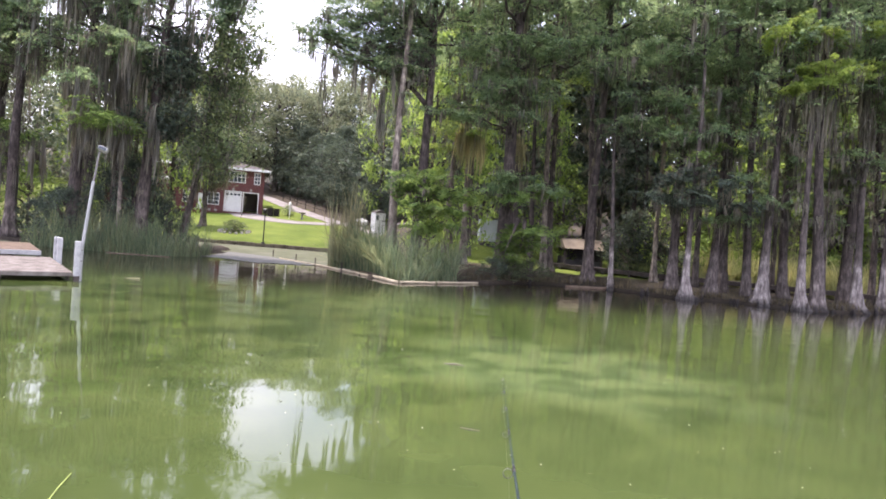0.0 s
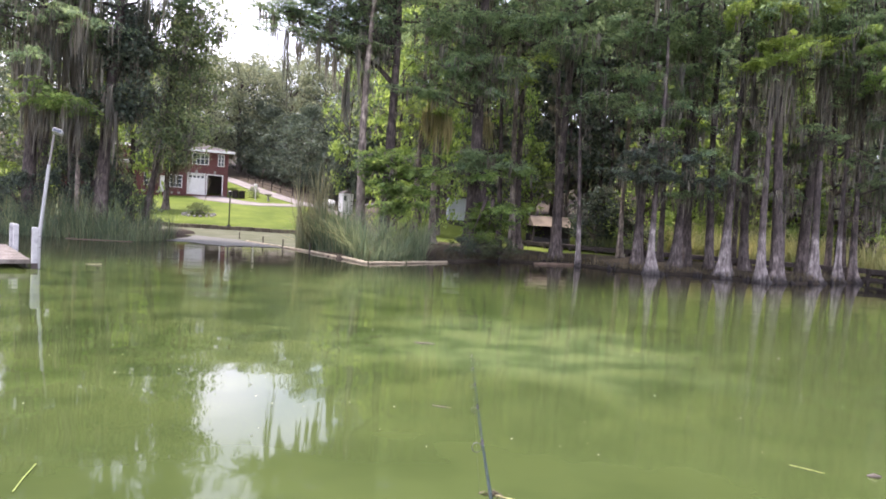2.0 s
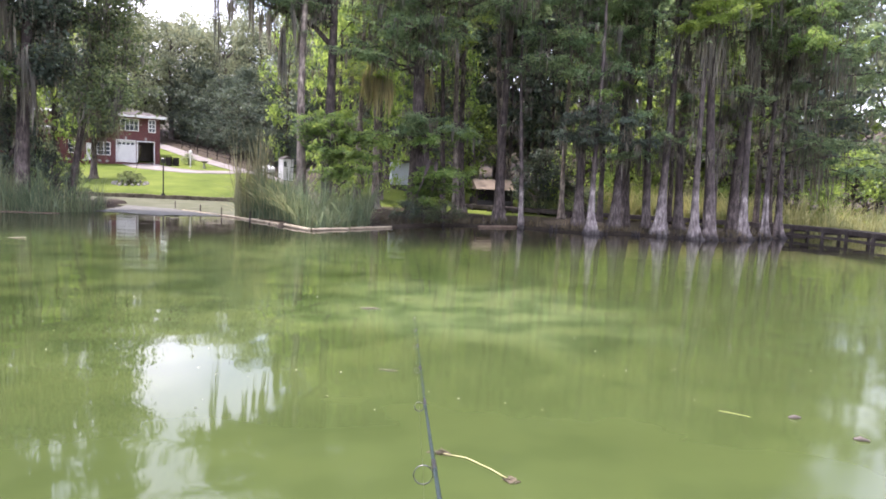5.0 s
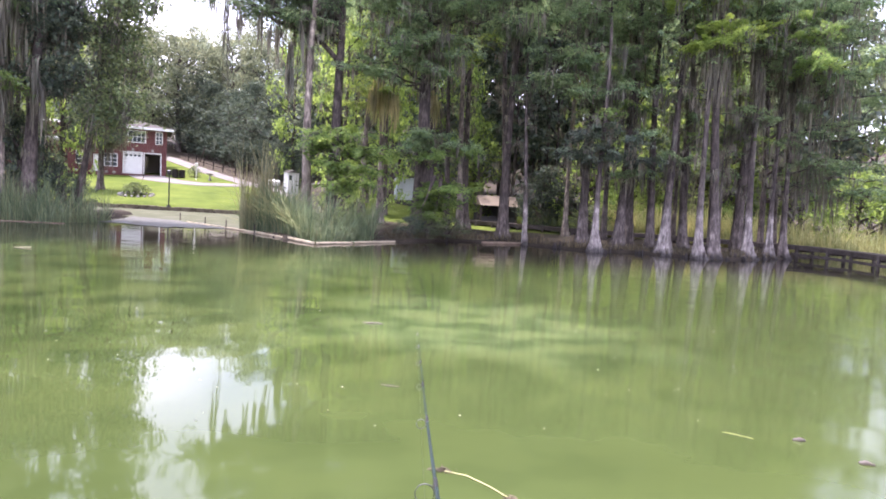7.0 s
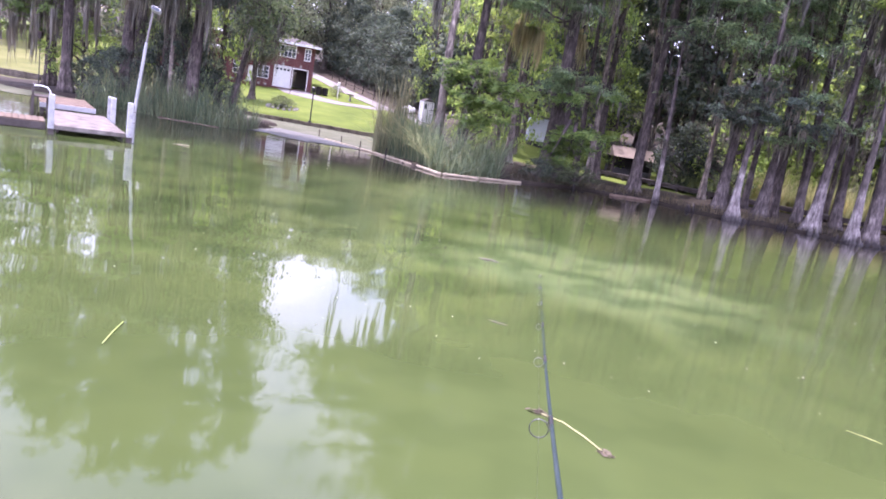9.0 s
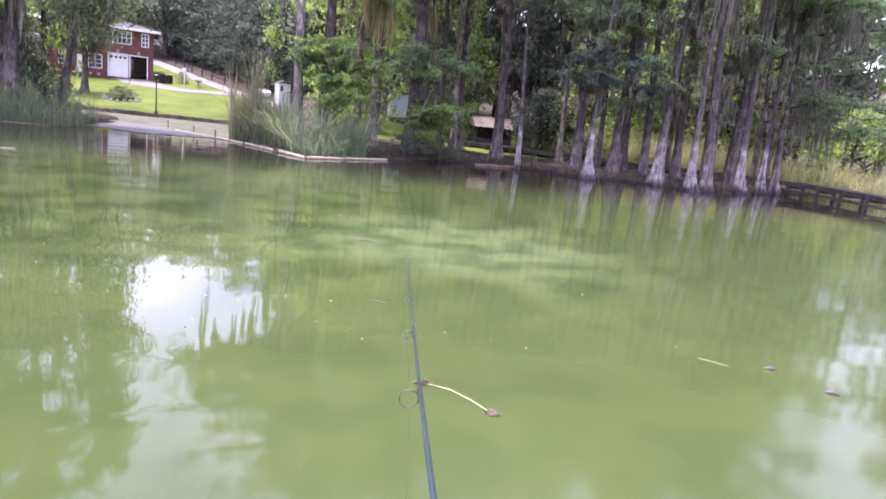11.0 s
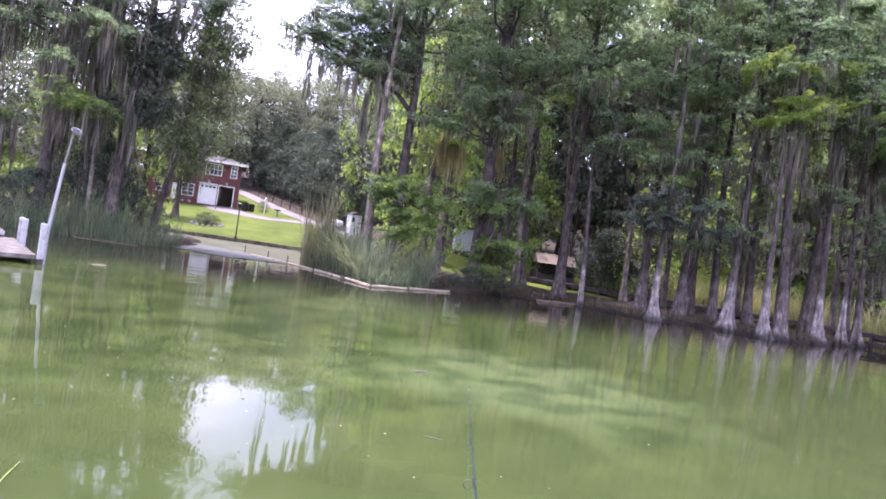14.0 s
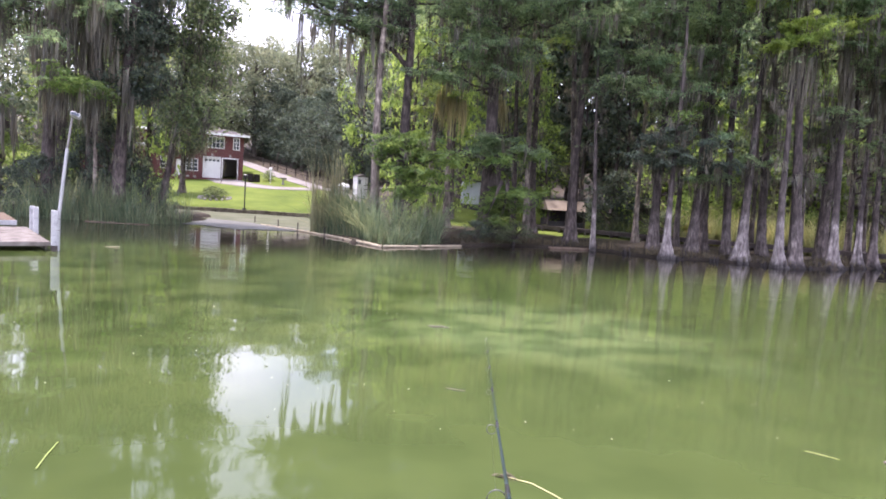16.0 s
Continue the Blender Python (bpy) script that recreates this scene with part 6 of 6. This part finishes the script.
# ---- lawn things ----
fence = thing("fence", Matrix.Identity(4), "low dark timber fence beyond the road", "fence")
FENCE = [(-1.6, 59.4), (-7.0, 62.0), (-10.0, 64.9), (-13.0, 69.4), (-16.4, 74.6), (-19.6, 80.0), (-23.0, 86.0)]
for (ax, ay), (bx, by) in zip(FENCE, FENCE[1:]):
    ln = math.hypot(bx - ax, by - ay)
    za, zb = float(ground_z(ax, ay)), float(ground_z(bx, by))
    m = Matrix.Translation((ax, ay, za)) @ Matrix.Rotation(math.atan2(by - ay, bx - ax), 4, "Z") @ Matrix.Rotation(-math.atan2(zb - za, ln), 4, "Y")
    for z in (0.40, 0.80):
        part("rail", box(0, ln, -0.02, 0.02, z - 0.03, z + 0.03, 0.006), OLDPOST, fence, m=m)
    for x in np.arange(0.1, ln, 3.4):
        part("post", box(x - 0.06, x + 0.06, 0.022, 0.10, -0.4, 0.95, 0.01), OLDPOST, fence, m=m)


def on_ground(x, y, dz=0.0):
    return pose(x, y, float(ground_z(x, y)) + dz)


lp = thing("lamp_post", on_ground(-13.31, 46.9), "thin black lamp post at the lawn's edge", "lamp")
pipe("post", [(0, 0, -0.3), (0, 0, 1.0), (0, 0, 2.3)], [0.05, 0.045, 0.045], BLACK, lp, "", 10)
part("lantern", box(-0.14, 0.14, -0.14, 0.14, 2.25, 2.6, 0.05), BLACK, lp)
pipe("base", [(0, 0, 0.0), (0, 0, 0.12)], [0.16, 0.14], BLACK, lp, "", 12)
lp = thing("lamp_post", on_ground(-15.7, 64.0), "white garden lamp post beside the road", "lamp")
pipe("post", [(0, 0, -0.3), (0, 0, 0.6), (0, 0, 1.25)], [0.05, 0.05, 0.05], WHITE, lp, "", 10)
part("lantern", box(-0.13, 0.13, -0.13, 0.13, 1.25, 1.6, 0.04), WHITE, lp)
bath = thing("bird_bath", on_ground(-14.4, 63.9), "dark stone bird bath on the lawn", "bird bath")
pipe("pedestal", [(0, 0, -0.1), (0, 0, 0.25), (0, 0, 0.5)], [0.16, 0.08, 0.1], STONE, bath, "", 12)
pipe("bowl", [(0, 0, 0.5), (0, 0, 0.58), (0, 0, 0.68)], [0.12, 0.32, 0.38], STONE, bath, "", 16)
for x, y, h in ((-17.75, 64.4, 0.75), (-17.2, 64.7, 0.7)):
    b = thing("wheeled_bin", on_ground(x, y), "dark wheeled rubbish bin beside the garage", "bin", "bins beside the garage")
    part("body", box(-0.24, 0.24, -0.26, 0.26, 0.03, h, 0.04), OLDPOST, b)
    part("lid", box(-0.27, 0.27, -0.3, 0.28, h + 0.002, h + 0.07, 0.03), OLDPOST, b)
    pipe("wheel", [(-0.2, 0.24, 0.1), (0.2, 0.24, 0.1)], [0.1, 0.1], BLACK, b, "", 12)
hedge_leaves = THICKET[0]
for x, y, s, h, label in ((-17.05, 51.6, 0.48, 0.20, "low dark bush in a ring of stones"), (-16.4, 66.0, 0.35, 0.22, "small clipped bush beside the drive")):
    broad_tree("bush", x, y, hedge_leaves, (s, h), int(900 - x), label, "bushes on the lawn", 0.04, 4, "bush")
rngp, rng_lawn = np.random.default_rng(12), np.random.default_rng(13)
for k in range(16):
    a = k / 16 * 2 * math.pi
    x, y = -17.05 + 1.2 * math.cos(a), 51.6 + 1.0 * math.sin(a)
    bm = bmesh.new()
    bmesh.ops.create_icosphere(bm, subdivisions=2, radius=0.14 + 0.04 * rngp.uniform())
    for vtx in bm.verts:
        vtx.co *= 0.85 + 0.3 * noise.noise(vtx.co * 9 + Vector((k, 0, 0)))
    st = part("edging_stone", bm, STONE, m=on_ground(x, y, 0.04))
    tagged(st, "rounded grey stone ringing the bush", "stone", "stones round the bush")
lawn_tree = tree("lawn_tree", -20.45, 53.7, 13, 0.20, 0.10, (20,) + tuple(m for m in BARE[1][1:]), 910, BARK_DARK, "small moss-hung tree on the lawn", (0.0, 0), float(ground_z(-20.45, 53.7)) - 0.05, 0.5, "trees on the lawn")
for end in ((-21.5, 53.2, 4.7), (-19.3, 53.0, 4.9), (-20.4, 52.6, 5.4), (-21.8, 53.4, 6.2), (-19.1, 53.4, 6.4), (-20.8, 52.6, 6.8), (-19.8, 52.8, 7.4), (-21.2, 53.2, 8.0), (-19.6, 53.0, 8.6), (-20.6, 52.6, 9.4), (-20.0, 53.0, 10.4), (-21.0, 53.2, 10.2), (-18.9, 53.4, 5.6), (-22.0, 53.4, 5.2), (-22.8, 53.0, 6.2), (-23.2, 53.2, 7.4), (-22.4, 53.0, 8.4), (-19.0, 53.0, 7.6), (-18.7, 53.2, 6.8), (-22.7, 53.0, 5.2), (-21.8, 53.0, 9.4), (-19.0, 53.0, 9.2), (-18.5, 53.4, 7.9), (-20.2, 52.6, 8.2), (-21.6, 52.8, 7.2)):
    bough(lawn_tree, end, rng_lawn, 8, 0.8, 30, leaf=0.24, material=DARKLEAF if end[0] < -20.3 else OAK, moss=7, moss_len=1.5, rise=0.3, broad=True)

shed = thing("shed", on_ground(-6.25, 61.5, 0.45) @ pose(0, 0, 0, 0, 0, 28), "small white garden shed with low grey roof", "shed")
part("walls", box(-0.55, 0.55, 0, 1.1, -0.7, 1.6, 0.02), WHITE, shed)
part("door", box(-0.02, 0.42, -0.03, -0.002, 0.05, 1.4, 0.01), WHITE, shed)
part("window", box(-0.45, -0.18, -0.02, -0.002, 0.9, 1.35, 0.01), GLASS, shed)
rb = bmesh.new()
vs = [rb.verts.new(c) for c in ((-0.66, -0.12, 1.6), (0.66, -0.12, 1.6), (0.66, 1.22, 1.6), (-0.66, 1.22, 1.6), (0, -0.12, 1.88), (0, 1.22, 1.88))]
for q in ((0, 1, 4), (1, 2, 5, 4), (2, 3, 5), (3, 0, 4, 5), (3, 2, 1, 0)):
    rb.faces.new([vs[i] for i in q])
part("roof", rb, SHINGLE, shed)
tank = thing("propane_tank", on_ground(-8.2, 62.5), "white horizontal gas tank on the grass", "tank")
pipe("vessel", [(-0.62, 0, 0.42), (-0.55, 0, 0.42), (-0.4, 0, 0.42), (0.4, 0, 0.42), (0.55, 0, 0.42), (0.62, 0, 0.42)], [0.02, 0.22, 0.3, 0.3, 0.22, 0.02], WHITE, tank, "", 16)
part("dome", box(-0.12, 0.12, -0.1, 0.1, 0.7, 0.82, 0.04), WHITE, tank)
for x in (-0.35, 0.35):
    part("foot", box(x - 0.08, x + 0.08, -0.2, 0.2, -0.1, 0.16, 0.01), STONE, tank)

trailer = thing("trailer", on_ground(3.8, 46.5), "pale blue-white trailer with dark skirt", "trailer")
part("body", box(-1.2, 1.6, 0, 2.4, 0.45, 2.08, 0.05), BLUEWALL, trailer)
part("roof", box(-1.3, 1.7, -0.15, 2.5, 2.08, 2.2, 0.03), SHINGLE, trailer)
part("skirt", box(-1.15, 1.55, 0.05, 2.3, -0.2, 0.45, 0.01), DARK, trailer)
hut = thing("boat_shelter", on_ground(9.2, 42.5), "open shelter with tan roof over dark interior", "shelter")
rb = bmesh.new()
vs = [rb.verts.new(c) for c in ((-1.1, -0.5, 1.30), (1.6, -0.5, 1.30), (1.6, 2.6, 1.30), (-1.1, 2.6, 1.30), (-1.1, 1.0, 1.98), (1.6, 1.0, 1.98))]
for q in ((0, 1, 5, 4), (1, 2, 5), (2, 3, 4, 5), (3, 0, 4), (3, 2, 1, 0)):
    rb.faces.new([vs[i] for i in q])
part("roof", rb, TANROOF, hut, "tan corrugated roof")
part("back_wall", box(-1.0, 1.5, 2.4, 2.5, -0.2, 1.30), DARK, hut)
part("side_wall", box(1.4, 1.5, -0.3, 2.4, -0.2, 1.30), DARK, hut)
part("half_wall", box(-1.0, 1.4, -0.35, -0.28, -0.2, 0.55), BLACK, hut)
for x in (-1.0, 0.2, 1.4):
    part("post", box(x - 0.05, x + 0.05, -0.4, -0.3, -0.3, 1.30, 0.008), PLANK_GREY, hut)

# ---- floating litter ----
def drift(name, points, radii, material, label, ends=0.0):
    root = thing(name, Matrix.Translation((points[0][0], points[0][1], 0)), label, "debris", "litter on the water")
    p = np.array([(x - points[0][0], y - points[0][1], z) for x, y, z in points])
    pipe("stem", p, radii, material, root, "", 7)
    if ends:
        for e, s in ((p[0], 1.0), (p[-1], 0.8)):
            r = np.random.default_rng(int(abs(e[0] * 100)) + 3)
            pts = e + r.normal(size=(60, 3)) * [ends * s, ends * 0.7 * s, 0.006] + [0, 0, 0.004]
            tagged(child("tuft", mesh_of("tuft", *sprigs(pts, 0.05, 0.012, r, 0.0, 0.2), [DEADLEAF]), root, "brown frayed tuft"), kind="stuff")


STALK = plain("pale_stalk", ((0.36, 0.36, 0.14), (0.48, 0.46, 0.20)), 6.0, 0.7)
PETAL = plain("pale_petals", ((0.22, 0.21, 0.13), (0.42, 0.41, 0.34)), 3.0, 0.8)
GREENSTALK = plain("green_stalk", ((0.26, 0.33, 0.07), (0.36, 0.41, 0.12)), 6.0, 0.6)
DEADWOOD = plain("wet_wood", ((0.05, 0.04, 0.03), (0.09, 0.07, 0.05)), 6.0, 0.5)
drift("water_stalk", [(0.74, 4.66, 0.006), (0.92, 4.56, 0.008), (1.06, 4.38, 0.008), (1.18, 4.18, 0.006)], [0.004, 0.005, 0.005, 0.004], STALK, "bent pale plant stalk with frayed brown ends afloat", 0.035)
drift("reed_piece", [(-2.62, 4.38, 0.01), (-2.68, 4.6, 0.012), (-2.74, 4.86, 0.01)], [0.005, 0.005, 0.0035], GREENSTALK, "bright green reed piece afloat")
drift("driftwood", [(0.16, 10.2, 0.0), (0.27, 10.12, 0.01), (0.40, 10.16, 0.012), (0.50, 10.1, 0.0)], [0.008, 0.016, 0.012, 0.007], DEADWOOD, "dark waterlogged stick afloat")
drift("driftwood", [(0.34, 6.85, 0.004), (0.44, 6.8, 0.006), (0.55, 6.78, 0.004)], [0.004, 0.007, 0.004], DEADWOOD, "dark thin twig afloat")
drift("reed_piece", [(3.6, 5.55, 0.001), (3.7, 5.48, 0.002), (3.82, 5.38, 0.001)], [0.002, 0.003, 0.002], STALK, "thin pale stem afloat")
drift("leaf_litter", [(4.2, 5.36, 0.004), (4.26, 5.34, 0.008), (4.32, 5.34, 0.004)], [0.01, 0.03, 0.01], DEADWOOD, "brown dead leaf afloat")
drift("leaf_litter", [(4.45, 4.84, 0.004), (4.5, 4.82, 0.008), (4.56, 4.78, 0.004)], [0.01, 0.03, 0.012], DEADWOOD, "dark dead leaf afloat")
drift("driftwood", [(-9.55, 19.0, -0.01), (-9.25, 18.9, 0.01), (-8.95, 18.85, 0.03)], [0.006, 0.012, 0.016], LOGWOOD, "pale stick afloat beside the dock")
rs = np.random.default_rng(31)
flecks = np.stack([rs.uniform(-11, 13, 520), 5.5 + 19 * rs.uniform(0, 1, 520) ** 1.1, np.full(520, 0.004)], -1)
tagged(new("floating_flecks", mesh_of("floating_flecks", *sprigs(flecks, 0.028, 0.016, rs, 0.0, 0.05), [PETAL])), "tiny pale leaf flecks on the water", "flecks", kind="stuff")

# ---- fishing rod ----
BLANK = plain("rod_blank", ((0.02, 0.035, 0.035), (0.035, 0.05, 0.05)), 20.0, 0.25, 0.05)
STEEL = plain("guide_steel", ((0.10, 0.10, 0.10), (0.16, 0.16, 0.16)), 20.0, 0.3, 0.05, metal=0.8)
def toward(az, el, d):
    """A point at a bearing and a height angle from the eye, d metres off."""
    az, el = radians(az), radians(el)
    return EYE + Vector((math.sin(az) * math.cos(el), math.cos(az) * math.cos(el), math.sin(el))) * d


tip, grip = toward(6.2, -12.6, 2.15), toward(9.1, -24.3, 1.0)
butt = grip + (grip - tip) * 0.42
rod = thing("fishing_rod", Matrix.Translation(butt), "slim dark green fishing rod with ring guides", "fishing rod")
run = tip - butt


def along(f):
    return run * f + Vector((0, 0, -0.03 * math.sin(math.pi * f)))


pipe("blank", [tuple(along(f)) for f in np.linspace(0, 1, 16)], [0.0036 * (1 - f) + 0.0007 for f in np.linspace(0, 1, 16)], BLANK, rod, "dark tapered blank with a satin sheen", 12)
axis_w = run.normalized()
aside = (Vector((-0.75, 0.0, -0.6)) - axis_w * Vector((-0.75, 0.0, -0.6)).dot(axis_w)).normalized()
across_w = axis_w.cross(aside)
eyes = []
for f, r in ((0.30, 0.0145), (0.50, 0.0095), (0.66, 0.0065), (0.79, 0.005), (0.90, 0.0038), (1.0, 0.0028)):
    c = along(f) + aside * (r + 0.006 * (1 - f) + 0.002)
    eyes.append(tuple(c))
    ring = [tuple(c + (aside * math.cos(a) + across_w * math.sin(a)) * r) for a in np.linspace(0, 2 * math.pi, 25)]
    g = pipe("guide", ring, [0.0011 * (1 - 0.5 * f)] * 25, STEEL, rod, "dark ring guide", 8)
    for e in (-1, 1):
        pipe("guide_foot", [tuple(along(f) + axis_w * 0.02 * e * (1.3 - f)), tuple(c - aside * r * 0.9)], [0.0008, 0.0007], STEEL, g, "", 5)
    pipe("wrapping", [tuple(along(f) + axis_w * q) for q in (-0.022, -0.02, 0.02, 0.022)], [0.0036 * (1 - f) + q for q in (0.0007, 0.0013, 0.0013, 0.0007)], BLACK, rod, "dark thread wrapping", 10)
pipe("line", [tuple(Vector((-0.03, 0.0, -0.03)))] + eyes, [0.00012] * (len(eyes) + 1), STEEL, rod, "thin dull fishing line", 4)
